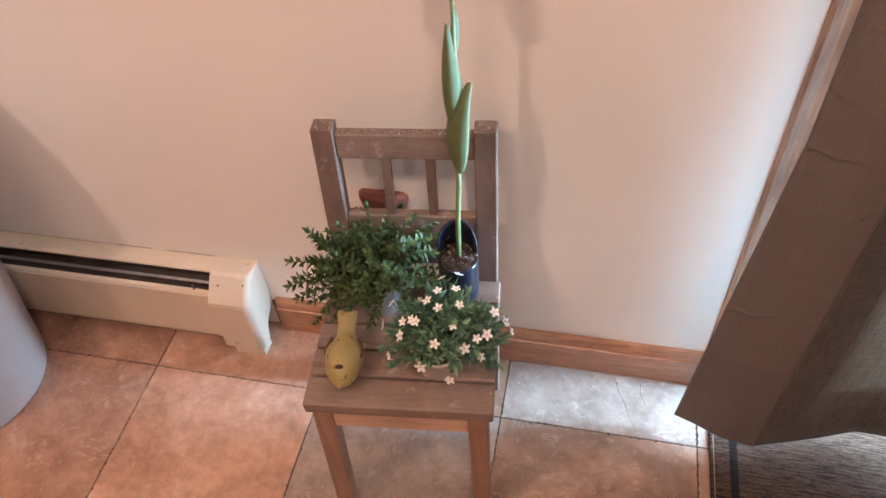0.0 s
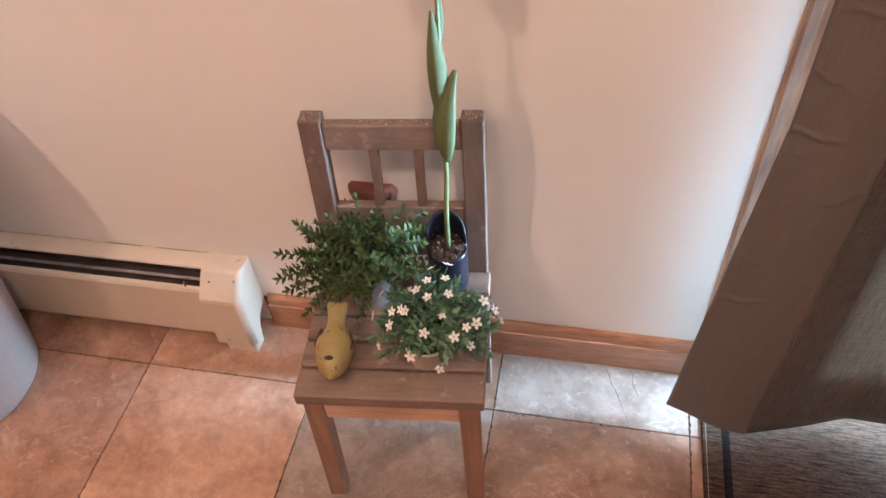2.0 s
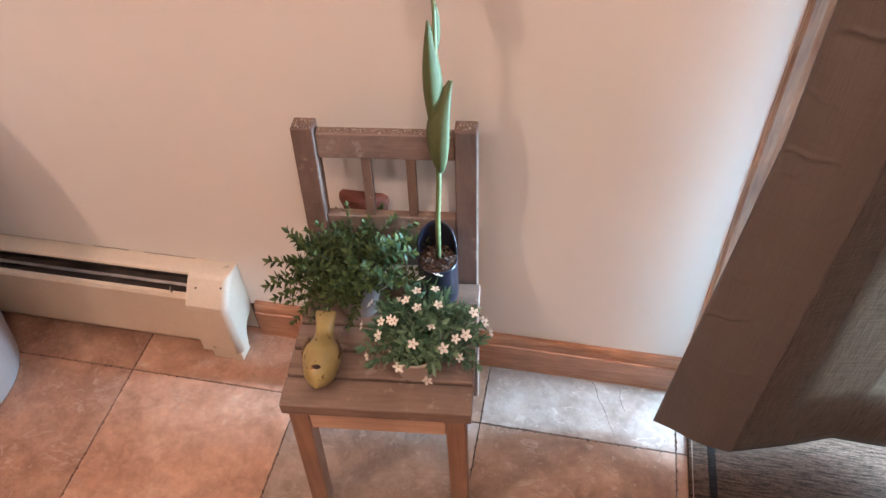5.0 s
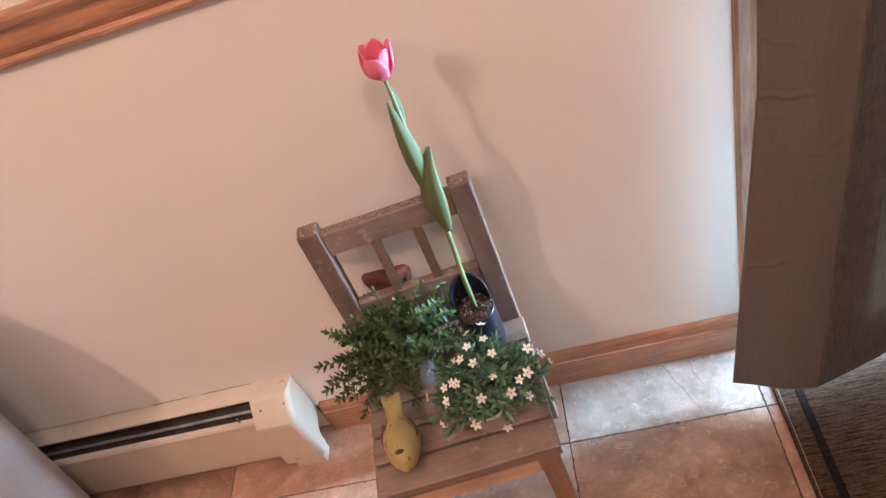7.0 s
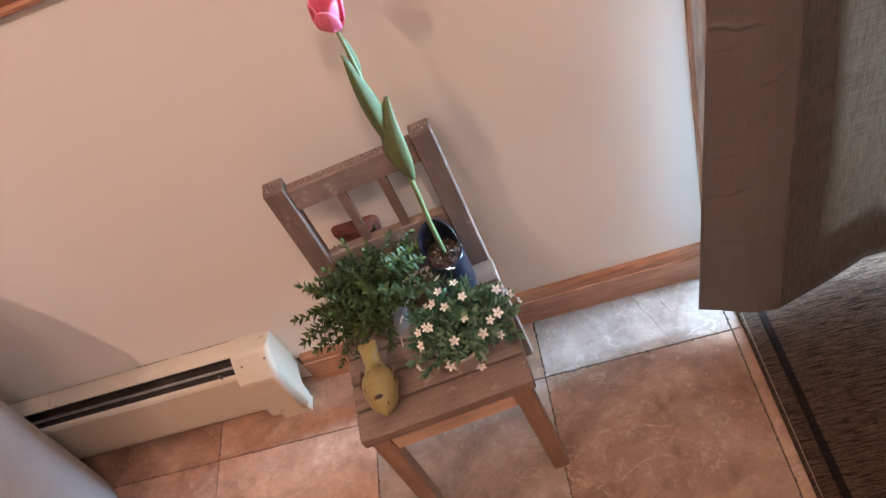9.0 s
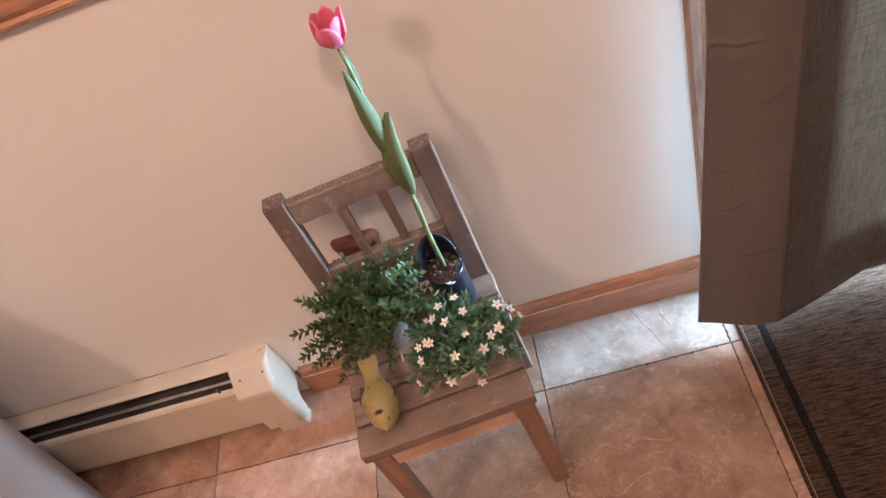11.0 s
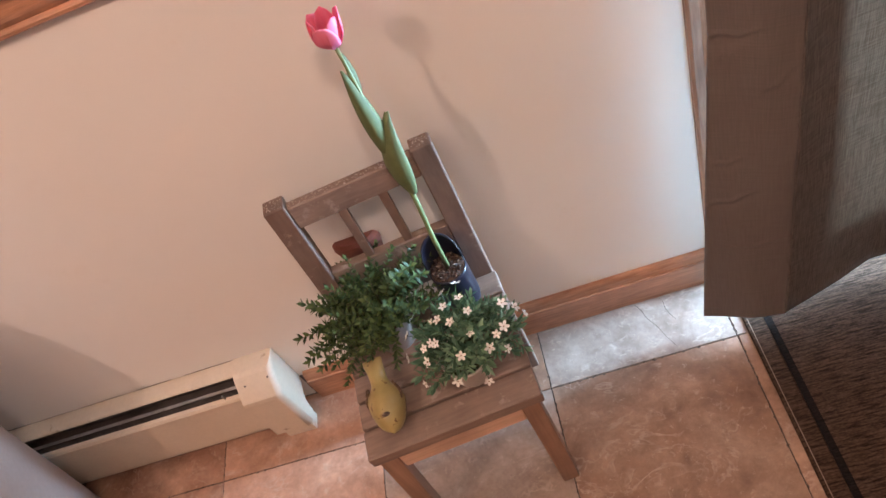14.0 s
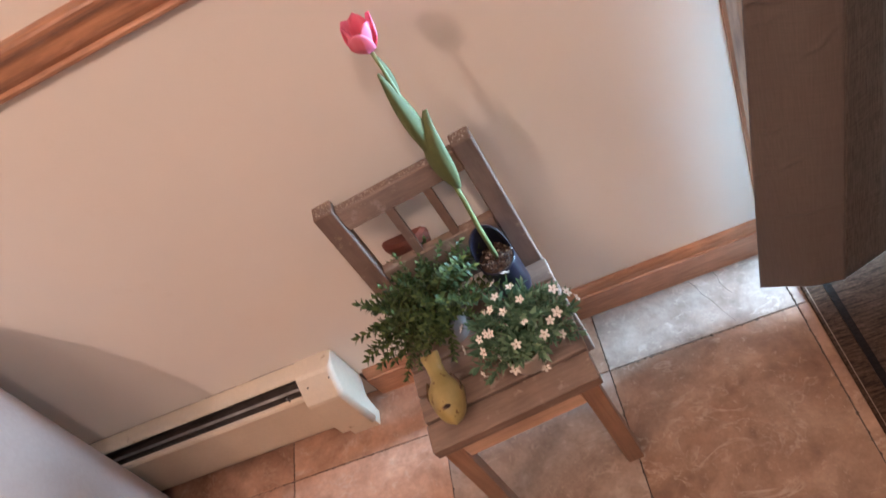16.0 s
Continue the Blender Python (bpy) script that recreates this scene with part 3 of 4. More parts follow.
        rows.append(((0.005 + 0.002 * u, 0.031 + 0.006 * u, 0.388 + 0.052 * u), (w, 0.2 * w, 0), (0, 0.8 * w, 0)))
    part("leaf", blade(rows, 6), TULIP_LEAF, t, smooth=True)
    pm = petal_mat()
    tip = Vector(pts[-1])
    for k in range(6):
        inner = k % 2
        rows = []
        reach = 0.0135 if inner else 0.0162
        for j in range(11):
            u = j / 10
            rad = reach * (math.sin(math.pi * min(0.5, 0.80 * u + 0.03)) ** 0.7) * (1 + (0.02 if inner else 0.10) * max(0, u - 0.55) / 0.45)
            w = (0.0138 if not inner else 0.0125) * math.sin(math.pi * (0.08 + 0.84 * u ** 0.9)) ** 0.7 * (0.15 if j == 10 else 1)
            z = 0.001 + (0.041, 0.0425, 0.040, 0.042, 0.036, 0.041)[k] * u
            rows.append(((rad, 0, z), (0, w, 0), (-0.32 * w, 0, 0)))
        bm = blade(rows, 8, 0.0007)
        o = part("petal", bm, pm, t, smooth=True)
        o.matrix_local = Matrix.Translation(tip) @ pose(0, 0, 0, 0, 0, 20 + 60 * k) @ pose(0, 0, 0, 0, (5 if k in (0, 5) else 0), 0)
    part("stamens", lathe([(0, 0.004), (0.004, 0.006), (0.003, 0.022), (0, 0.026)], 10, tuple(tip)), plain("yellow stamens", (0.5, 0.4, 0.1), (0.6, 0.5, 0.15), 50), t)


tulip()


def leaf_shape(bm, m, length, width, fold=0.25, idx=0):
    """A small pointed leaf, base at the origin of m, along its +x, with a raised midrib fold."""
    us = (0.0, 0.3, 0.62, 1.0)
    ws = (0.12, 0.9, 0.85, 0.0)
    mid = [bm.verts.new(m @ Vector((length * u, 0, -0.12 * length * u * u))) for u in us]
    for s in (-1, 1):
        side = [bm.verts.new(m @ Vector((length * u, s * width * 0.5 * w, fold * width * 0.5 * w - 0.12 * length * u * u))) for u, w in zip(us[:3], ws)]
        for k in range(2):
            f = (mid[k], mid[k + 1], side[k + 1], side[k]) if s < 0 else (mid[k], side[k], side[k + 1], mid[k + 1])
            bm.faces.new(f).material_index = idx
        f = (mid[2], mid[3], side[2]) if s < 0 else (mid[2], side[2], mid[3])
        bm.faces.new(f).material_index = idx


def sprig_mesh(name, rng, length, leaves, leaf_len, leaf_w, mats, droop=0.25):
    """A stalk along +z with pairs of leaves, bending towards +x."""
    bm = bmesh.new()
    pts = [Vector((droop * length * (u ** 2), 0.004 * math.sin(3 * u), length * (u - 0.18 * u * u))) for u in [k / 6 for k in range(7)]]
    tube(bm, pts, [0.0011 - 0.0001 * k for k in range(7)], 5)
    for k in range(leaves):
        u = 0.22 + 0.78 * (k + 0.5) / leaves
        i = min(5, int(u * 6))
        p = pts[i].lerp(pts[i + 1], u * 6 - i)
        d = (pts[i + 1] - pts[i]).normalized()
        for s in (0, 1):
            az = k * 1.62 + s * math.pi + rng.uniform(-0.4, 0.4)
            el = rng.uniform(0.25, 0.85)
            side = Matrix.Rotation(az, 3, d) @ d.orthogonal().normalized()
            x = (side * math.cos(el) + d * math.sin(el)).normalized()
            y = d.cross(x).normalized()
            z = x.cross(y)
            m = Matrix((x, y, z)).transposed().to_4x4()
            m.translation = p
            sc = rng.uniform(0.75, 1.15) * (1 - 0.25 * (u - 0.22))
            leaf_shape(bm, m, leaf_len * sc, leaf_w * sc, 0.3, 1)
    # a tuft at the tip
    d = (pts[6] - pts[5]).normalized()
    for s in range(3):
        side = Matrix.Rotation(s * 2.1, 3, d) @ d.orthogonal().normalized()
        x = (side * 0.5 + d).normalized()
        y = d.cross(x).normalized()
        m = Matrix((x, y, x.cross(y))).transposed().to_4x4()
        m.translation = pts[6]
        leaf_shape(bm, m, leaf_len * 0.8, leaf_w * 0.75, 0.3, 1)
    return mesh_of(name, bm, mats)


def set_sprig(ob, root, direction, spin, size=1.0):
    z = direction.normalized()
    x = Matrix.Rotation(spin, 3, z) @ z.orthogonal().normalized()
    # let the sprig bend downwards rather than up
    down = (Vector((0, 0, -1)) + z * z.z)
    if down.length > 0.15:
        x = (down.normalized() + 0.5 * x).normalized()
    y = z.cross(x).normalized()
    x = y.cross(z)
    m = Matrix((x, y, z)).transposed().to_4x4()
    m.translation = root
    ob.matrix_local = m @ Matrix.Scale(size, 4)


def boxwood():
    t = thing("boxwood_plant", pose(-0.050, -0.146, SEAT), "bushy artificial boxwood plant in a small pale metal pail", "potted plant")
    prof = [(0.0, 0.0), (0.030, 0.0), (0.0305, 0.003), (0.0385, 0.062), (0.0400, 0.064), (0.0395, 0.066), (0.0375, 0.064), (0.030, 0.006), (0.0, 0.006)]
    part("pail", lathe(prof, 40), plain("pale galvanised pail", (0.25, 0.215, 0.205), (0.33, 0.285, 0.275), 30, 0.6, 150, 0.15, metal=0.25), t, "pale grey metal pail", smooth=True)
    part("filling", lathe([(0, 0.056), (0.0365, 0.054), (0.030, 0.012), (0, 0.012)], 28), plain("brown filling", (0.05, 0.03, 0.02), (0.09, 0.06, 0.04), 90, 0.9), t)
    stalk = plain("brown green stalk", (0.07, 0.08, 0.03), (0.11, 0.12, 0.05), 60, 0.6)
    green = leaf_mat("boxwood leaf", (0.026, 0.060, 0.021), (0.165, 0.225, 0.072), 0.28, 0.5)
    rng = random.Random(11)
    kinds = [sprig_mesh("boxwood_sprig", rng, L * 0.95, n, 0.0150, 0.0082, [stalk, green], dr) for L, n, dr in ((0.085, 10, 0.10), (0.098, 11, 0.16), (0.112, 12, 0.22), (0.07, 8, 0.08))]
    for k in range(124):
        u = (k + 0.5) / 124
        el = math.asin(min(1.0, 1.02 - 0.90 * u))
        az = k * 2.39996 + rng.uniform(-0.25, 0.25)
        d = Vector((math.cos(el) * math.cos(az) * 1.12 - 0.19, math.cos(el) * math.sin(az), math.sin(el) * 0.70 + 0.10))
        if d.y < -0.28 and d.z < 0.36 and -0.55 < d.x < 1.1:
            continue
        ob = new("sprig", kinds[rng.randrange(4)])
        ob.parent = t
        root = Vector((0.022 * math.cos(az) * math.cos(el), 0.022 * math.sin(az) * math.cos(el), 0.060 + 0.012 * math.sin(max(el, 0))))
        set_sprig(ob, root, d, rng.uniform(0, 6.28), rng.uniform(0.72, 1.02))
    # long sprays that reach out over the seat's side
    for d, L in (((-1.0, -0.25, 0.18), 1.08), ((-0.95, -0.05, 0.42), 1.08), ((-0.8, -0.55, -0.02), 0.85), ((-0.70, -0.72, -0.30), 0.72),
                 ((-0.9, 0.2, 0.55), 1.05), ((0.75, 0.35, 0.62), 0.95), ((0.5, 0.45, 0.85), 1.0), ((-0.95, -0.4, 0.05), 1.0)):
        ob = new("sprig", kinds[2])
        ob.parent = t
        dv = Vector(d)
        set_sprig(ob, Vector((0.024 * dv.x, 0.024 * dv.y, 0.064)), dv, rng.uniform(0, 6.28), L)


boxwood()


def flower_mesh(mats):
    bm = bmesh.new()
    for k in range(5):
        m = pose(0, 0, 0, 0, 0, 72 * k) @ pose(0.0008, 0, 0, 0, -12, 0)
        us, ws = (0, 0.35, 0.75, 1.0), (0.25, 0.8, 0.85, 0.25)
        L, W = 0.0074, 0.0056
        left = [bm.verts.new(m @ Vector((L * u, -W / 2 * w, 0.0006 * w))) for u, w in zip(us, ws)]
        mid = [bm.verts.new(m @ Vector((L * u * (1.06 if u == 1 else 1), 0, 0))) for u in us]
        right = [bm.verts.new(m @ Vector((L * u, W / 2 * w, 0.0006 * w))) for u, w in zip(us, ws)]
        for i in range(3):
            bm.faces.new((left[i], mid[i], mid[i + 1], left[i + 1]))
            bm.faces.new((mid[i], right[i], right[i + 1], mid[i + 1]))
    q = bmesh.ops.create_icosphere(bm, subdivisions=1, radius=0.0011)
    for v in q["verts"]:
        v.co.z += 0.0007
        for f in v.link_faces:
            f.material_index = 1
    n0 = len(bm.faces)
    tube(bm, [(0, 0, 0), (0.0006, 0, -0.008), (0, 0, -0.02)], 0.0005, 5)
    bm.faces.ensure_lookup_table()
    for f in bm.faces[n0:]:
        f.material_index = 2
    return mesh_of("flower", bm, mats)


def flowering_plant():
    t = thing("flowering_plant", pose(0.064, -0.229, SEAT), "artificial plant with small white star flowers in a white pot", "potted plant")
    prof = [(0.0, 0.0), (0.026, 0.0), (0.0275, 0.002), (0.034, 0.042), (0.0355, 0.0435), (0.0355, 0.0475), (0.0345, 0.0485), (0.0325, 0.047), (0.027, 0.006), (0.0, 0.006)]
    off = (-0.010, -0.010, 0.0)
    part("pot", lathe(prof, 40, off), plain("matt white pot", (0.62, 0.57, 0.52), (0.72, 0.67, 0.62), 25, 0.55), t, "plain off-white pot", smooth=True)
    part("filling", lathe([(0, 0.042), (0.0318, 0.040), (0.027, 0.010), (0, 0.010)], 28, off), plain("dark moss filling", (0.03, 0.04, 0.02), (0.06, 0.07, 0.03), 90, 0.9), t)
    stalk = plain("fresh green stalk", (0.06, 0.12, 0.05), (0.10, 0.17, 0.07), 60, 0.55)
    green = leaf_mat("narrow green leaf", (0.062, 0.15, 0.088), (0.25, 0.40, 0.245), 0.25, 0.36)
    rng = random.Random(23)
    kinds = [sprig_mesh("leafy_sprig", rng, L, n, 0.0190, 0.0086, [stalk, green], dr) for L, n, dr in ((0.048, 5, 0.15), (0.056, 6, 0.2), (0.062, 6, 0.3))]
    for k in range(112):
        u = (k + 0.5) / 112
        el = math.asin(max(-0.12, min(1.0, 1.02 - 1.10 * u)))
        az = k * 2.39996 + rng.uniform(-0.25, 0.25)
        d = Vector((math.cos(el) * math.cos(az) * 1.1, math.cos(el) * math.sin(az), math.sin(el) * 0.85))
        if d.y < -0.18 and d.z < 0.48 and abs(d.x) < 0.55 or d.y < -0.45 and d.z < 0.28:
            continue
        ob = new("sprig", kinds[rng.randrange(3)])
        ob.parent = t
        set_sprig(ob, Vector((0.02 * d.x, 0.02 * d.y, 0.052 + 0.006 * max(0, d.z))), d, rng.uniform(0, 6.28), rng.uniform(0.8, 1.08))
    white = plain("white silk petal", (0.74, 0.71, 0.66), (0.84, 0.81, 0.77), 80, 0.6)
    heart = plain("brown flower heart", (0.20, 0.13, 0.05), (0.35, 0.22, 0.08), 80, 0.6)
    fm = flower_mesh([white, heart, stalk])
    # places of the flowers from the middle of the bush
    for spot in FLOWERS:
        d = Vector(spot).normalized()
        ob = new("flower", fm)
        ob.parent = t
        z = (d + Vector((rng.uniform(-0.3, 0.3), rng.uniform(-0.3, 0.3) - 0.15, 0.35))).normalized()
        x = z.orthogonal().normalized()
        m = Matrix((x, z.cross(x), z)).transposed().to_4x4()
        m.translation = Vector((0.002, 0.010, 0.0457)) + Vector(spot)
        ob.matrix_local = m @ Matrix.Rotation(rng.uniform(0, 6.28), 4, 'Z') @ Matrix.Scale(rng.uniform(0.78, 1.02), 4)


FLOWERS = [(-0.067, 0.039, 0.033), (-0.08, 0.019, 0.024), (-0.037, 0.005, 0.056), (-0.026, 0.005, 0.059), (-0.009, -0.006, 0.061), (-0.086, -0.008, 0.011), (-0.053, -0.022, 0.044), (-0.041, -0.022, 0.051), (-0.034, -0.025, 0.053), (-0.053, -0.038, 0.036), (-0.006, -0.049, 0.045), (0.013, -0.027, 0.057), (0.016, 0.003, 0.061), (0.006, 0.032, 0.055), (-0.02, 0.06, 0.038), (0.002, 0.067, 0.041), (-0.016, 0.023, 0.058), (0.044, -0.033, 0.045), (0.055, -0.024, 0.043), (0.031, -0.047, 0.041), (0.051, -0.048, 0.028), (-0.022, -0.067, 0.017), (0.015, -0.071, 0.003), (-0.065, -0.049, -0.013), (-0.072, -0.042, -0.008), (0.059, 0.011, 0.044), (0.073, 0.008, 0.031), (0.082, 0.003, 0.017)]
flowering_plant()


def bird():
    """Glazed bird figure: round breast to the front, short beak, tail rising behind, one plain mesh."""
    bm = bmesh.new()
    rings = []
    # along the body from beak to tail: y, z, half width, half height
    stations = [(-0.0485, 0.0265, 0.0012, 0.0012), (-0.0460, 0.0268, 0.0040, 0.0040), (-0.0425, 0.0272, 0.0092, 0.0105), (-0.037, 0.0272, 0.0148, 0.0168), (-0.029, 0.0270, 0.0195, 0.0215), (-0.020, 0.0272, 0.0222, 0.0248),
                (-0.010, 0.0275, 0.0240, 0.0262), (0.000, 0.0275, 0.0248, 0.0258), (0.009, 0.0290, 0.0226, 0.0225), (0.016, 0.0320, 0.0180, 0.0168), (0.022, 0.0350, 0.0142, 0.0125),
                (0.029, 0.0390, 0.0122, 0.0098), (0.038, 0.0438, 0.0124, 0.0078), (0.047, 0.0480, 0.0134, 0.0062), (0.054, 0.0518, 0.0142, 0.0048), (0.0555, 0.0528, 0.0139, 0.0034)]
    n = 28
    for y, z, w, h in stations:
        ring = []
        for k in range(n):
            a = 2 * math.pi * k / n
            p = Vector((w * math.cos(a), y, z + h * math.sin(a)))
            p.z = max(p.z, 0.0)
            ring.append(bm.verts.new(p))
        rings.append(ring)
    for a, b in zip(rings, rings[1:]):
        for k in range(n):
            bm.faces.new((a[k], a[(k + 1) % n], b[(k + 1) % n], b[k]))
    bm.faces.new(rings[0])
    bm.faces.new(list(reversed(rings[-1])))
    bmesh.ops.recalc_face_normals(bm, faces=bm.faces)
    # wing ridges with a scalloped edge, and the small hollow on the back of the head
    for v in bm.verts:
        if abs(v.co.x) > 0.017 and -0.02 < v.co.y < 0.018 and v.co.z > 0.012:
            v.co.x += math.copysign(0.0012 + 0.0010 * math.sin(v.co.y * 700), v.co.x)
    # brown scalloped beads along the wings, and the hollow on the head
    n0 = len(bm.faces)
    rb = random.Random(4)
    for side in (-1, 1):
        for k in range(7):
            y = -0.008 + 0.0042 * k
            q = bmesh.ops.create_icosphere(bm, subdivisions=1, radius=0.0034 + 0.0020 * rb.random())
            for v in q["verts"]:
                v.co = Vector((side * (0.0246 - 0.0009 * abs(k - 2.5) ** 1.5) + v.co.x * 0.6, y + v.co.y, 0.0335 + 0.0013 * k + v.co.z * 0.8))
    n1 = len(bm.faces)
    # the hollow is a shallow disc, its inner shade put into the dark colour
    lathe([(0.0, 0.0), (0.003, 0.0003), (0.0042, 0.0009), (0.0048, 0.0002)], 18, (0, 0, 0), bm2 := bmesh.new())
    hole = pose(0.001, -0.0300, 0.0485, 26, 0, 0) @ Matrix.Diagonal((1.15, 0.62, 1.1, 1))
    bm2.transform(hole)
    tmp = bpy.data.meshes.new("hollow")
    bm2.to_mesh(tmp)
    bm2.free()
    bm.from_mesh(tmp)
    bpy.data.meshes.remove(tmp)
    bm.faces.ensure_lookup_table()
    for k, f in enumerate(bm.faces[n0:]):
        f.material_index = 1 if n0 + k < n1 else 2
    ob = new("bird_figurine", mesh_of("bird_figurine", bm, [GLAZE, plain("brown worn glaze", (0.06, 0.03, 0.015), (0.14, 0.075, 0.03), 120, 0.4), plain("dark shade of the hollow", (0.02, 0.01, 0.006), (0.05, 0.025, 0.012), 200, 0.85)], True))
    ob.matrix_world = pose(-0.068, -0.265, SEAT, 0, 0, 8)
    tagged(ob, "olive yellow glazed ceramic bird with brown worn spots", "figurine")


GLAZE = plain("olive glaze", (0.29, 0.222, 0.080), (0.395, 0.315, 0.125), 28, 0.33, 90, 0.05, spots=(85, 0.63, (0.15, 0.085, 0.03)), coat=0.4)
bird()


def wall_pot():
    """Flat-backed terracotta piece on the wall, seen between the chair's spindles."""
    bm = bmesh.new()
    rows = [(0.345, 0.024), (0.36, 0.030), (0.395, 0.037), (0.402, 0.0395), (0.412, 0.0385), (0.418, 0.032)]
    rings = []
    n = 18
    for z, r in rows:
        rings.append([bm.verts.new((r * math.cos(math.pi * k / n), -0.002 - 0.62 * r * math.sin(math.pi * k / n), z + (0.004 * math.sin(math.pi * k / n) if z > 0.40 else 0))) for k in range(n + 1)])
    for a, b in zip(rings, rings[1:]):
        for k in range(n):
            bm.faces.new((a[k], a[k + 1], b[k + 1], b[k]))
        bm.faces.new((a[0], b[0], b[n], a[n]))
    bm.faces.new(rings[0])
    bm.faces.new(list(reversed(rings[-1])))
    bmesh.ops.recalc_face_normals(bm, faces=bm.faces)
    ob = new("wall_pot", mesh_of("wall_pot", bm, plain("terracotta", (0.15, 0.042, 0.027), (0.21, 0.062, 0.04), 30, 0.7, 120, 0.2)))
    ob.matrix_world = pose(-0.078, 0.0015, -0.022)
    tagged(ob, "small terracotta wall pot behind the chair back", "wall pot")


wall_pot()


# ---- waste bin ----
def bin_():
    t = thing("waste_bin", pose(-0.888, -0.231, 0), "tall plain off-white tapered round waste bin with a domed lid", "waste bin")
    m = plain("matt off-white plastic", (0.37, 0.315, 0.295), (0.42, 0.36, 0.335), 5, 0.7, 120, 0.05)
    part("body", lathe([(0.0, 0.0), (0.138, 0.0), (0.1445, 0.003), (0.1475, 0.010), (0.170, 0.20), (0.193, 0.40), (0.216, 0.60), (0.213, 0.60), (0.190, 0.40), (0.145, 0.014), (0.0, 0.010)], 72), m, t, smooth=True)
    part("lid", lathe([(0.214, 0.600), (0.2175, 0.604), (0.2175, 0.625), (0.210, 0.66), (0.182, 0.72), (0.135, 0.765), (0.07, 0.785), (0.0, 0.79)], 72), m, t, smooth=True)


bin_()

# ---- curtain and rug ----
LINING = cloth("smooth brown curtain cloth", (0.114, 0.091, 0.081), (0.142, 0.115, 0.103), 600, 0.05, 0.1)
LINEN = cloth("brown linen weave", (0.095, 0.071, 0.060), (0.145, 0.112, 0.096), 800, 0.33, 0.12, lit=((0.25, 0.205, 0.168), (0.55, 0.48, 0.40)))


def curtain():
    c = thing("curtain", pose(0, 0, 0), "long brown linen curtain hanging over the glass door", "curtain")

    # creases across the flap: where along its width and how high they begin and end, and their depth
    CREASES = [(0.02, 0.611, 0.55, 0.623, 0.0030), (0.05, 0.578, 0.40, 0.595, 0.0014), (0.55, 0.528, 0.92, 0.563, 0.0020), (0.08, 0.400, 0.40, 0.410, 0.0018),
               (0.03, 0.317, 0.55, 0.344, 0.0030), (0.25, 0.218, 0.95, 0.235, 0.0016), (0.03, 0.687, 0.35, 0.686, 0.0022), (0.10, 0.760, 0.70, 0.785, 0.0026), (0.05, 0.860, 0.50, 0.872, 0.002)]

    def plan(s, z):
        """Place of the cloth s along its width at height z."""
        k = min(1.0, z / 2.0)
        xs = [0.409, 0.534, 0.585, 0.635, 0.694, 0.777, 0.870, 0.950, 1.03, 1.11, 1.19, 1.27, 1.35, 1.43, 1.51, 1.59]
        ys = [-0.087, -0.126, -0.111, -0.096, -0.073, -0.075, -0.118, -0.120, -0.075, -0.075, -0.118, -0.118, -0.075, -0.075, -0.118, -0.11]
        i = min(len(xs) - 2, int(s))
        f = s - i
        f = f * f * (3 - 2 * f) if i > 3 else f
        x = xs[i] + (xs[i + 1] - xs[i]) * (s - i)
        y = ys[i] + (ys[i + 1] - ys[i]) * f
        x += (0.066 * min(z, 0.62) * max(0.0, 1 - (x - 0.409) / 0.14) if x < 0.55 else 0.0) + 0.006 * (math.sin(5 * z + 3 * s) - math.sin(3 * s)) * (s > 2)
        y += 0.004 * (math.sin(4.2 * z + 2.1 * s) - math.sin(2.1 * s)) * min(1, 3 * s) * (1 - 0.3 * k)
        # the flap bellies out a little, with creases across it
        if s < 1.0:
            y -= (0.010 + 0.005 * math.sin(7 * z + 1)) * math.sin(math.pi * s) * min(1.0, 0.35 + z)
            y += 0.0022 * math.sin(11 * z + 7 * s) * math.sin(math.pi * s)
            for sa, za, sb, zb, amp in CREASES:
                u = (s - sa) / (sb - sa)
                if -0.15 < u < 1.15:
                    fade = min(1.0, (u + 0.15) / 0.2, (1.15 - u) / 0.4)
                    d = z - (za + (zb - za) * u + 0.003 * math.sin(9 * u))
                    y -= 1.15 * amp * fade * (math.exp(-(d / 0.0028) ** 2) - 0.35 * math.exp(-((d + 0.008) / 0.006) ** 2))
        # the hem clears the floor by about five centimetres
        return Vector((0.0065 + 0.972 * x, -0.0216 + 0.972 * y, 0.0328 + 0.972 * z))

    def sheet(s0, s1, ns, z0, z1, nz, thick):
        bm = bmesh.new()
        g = [[bm.verts.new(plan(s0 + (s1 - s0) * i / ns, z0 + (z1 - z0) * j / nz)) for i in range(ns + 1)] for j in range(nz + 1)]
        for j in range(nz):
            for i in range(ns):
                bm.faces.new((g[j][i], g[j][i + 1], g[j + 1][i + 1], g[j + 1][i]))
        bmesh.ops.recalc_face_normals(bm, faces=bm.faces)
        bmesh.ops.solidify(bm, geom=list(bm.faces), thickness=thick)
        return bm

    part("side_hem", sheet(0.0, 1.0, 24, 0.014, 2.10, 800, 0.0012), LINING, c, "smooth brown turned side hem with creases", True)
    panel = sheet(1.0, 15.0, 180, 0.020, 2.10, 90, 0.0008)
    part("panel", panel, LINEN, c, "woven brown linen panel", True)
    # behind the panel: an added sheet that shades its side, and the doubled foot
    fold = sheet(1.0, 2.3, 20, 0.022, 2.09, 40, 0.0008)
    for v in fold.verts:
        v.co.y += 0.003 + 0.06 * max(0.0, v.co.x - 0.53)
    part("side_fold", fold, LINING, c, "added unseen cloth that keeps daylight off the panel's side", True)
    foot = sheet(1.0, 15.0, 150, 0.030, 0.165, 8, 0.0008)
    for v in foot.verts:
        v.co.y += 0.004 + 0.05 * v.co.z
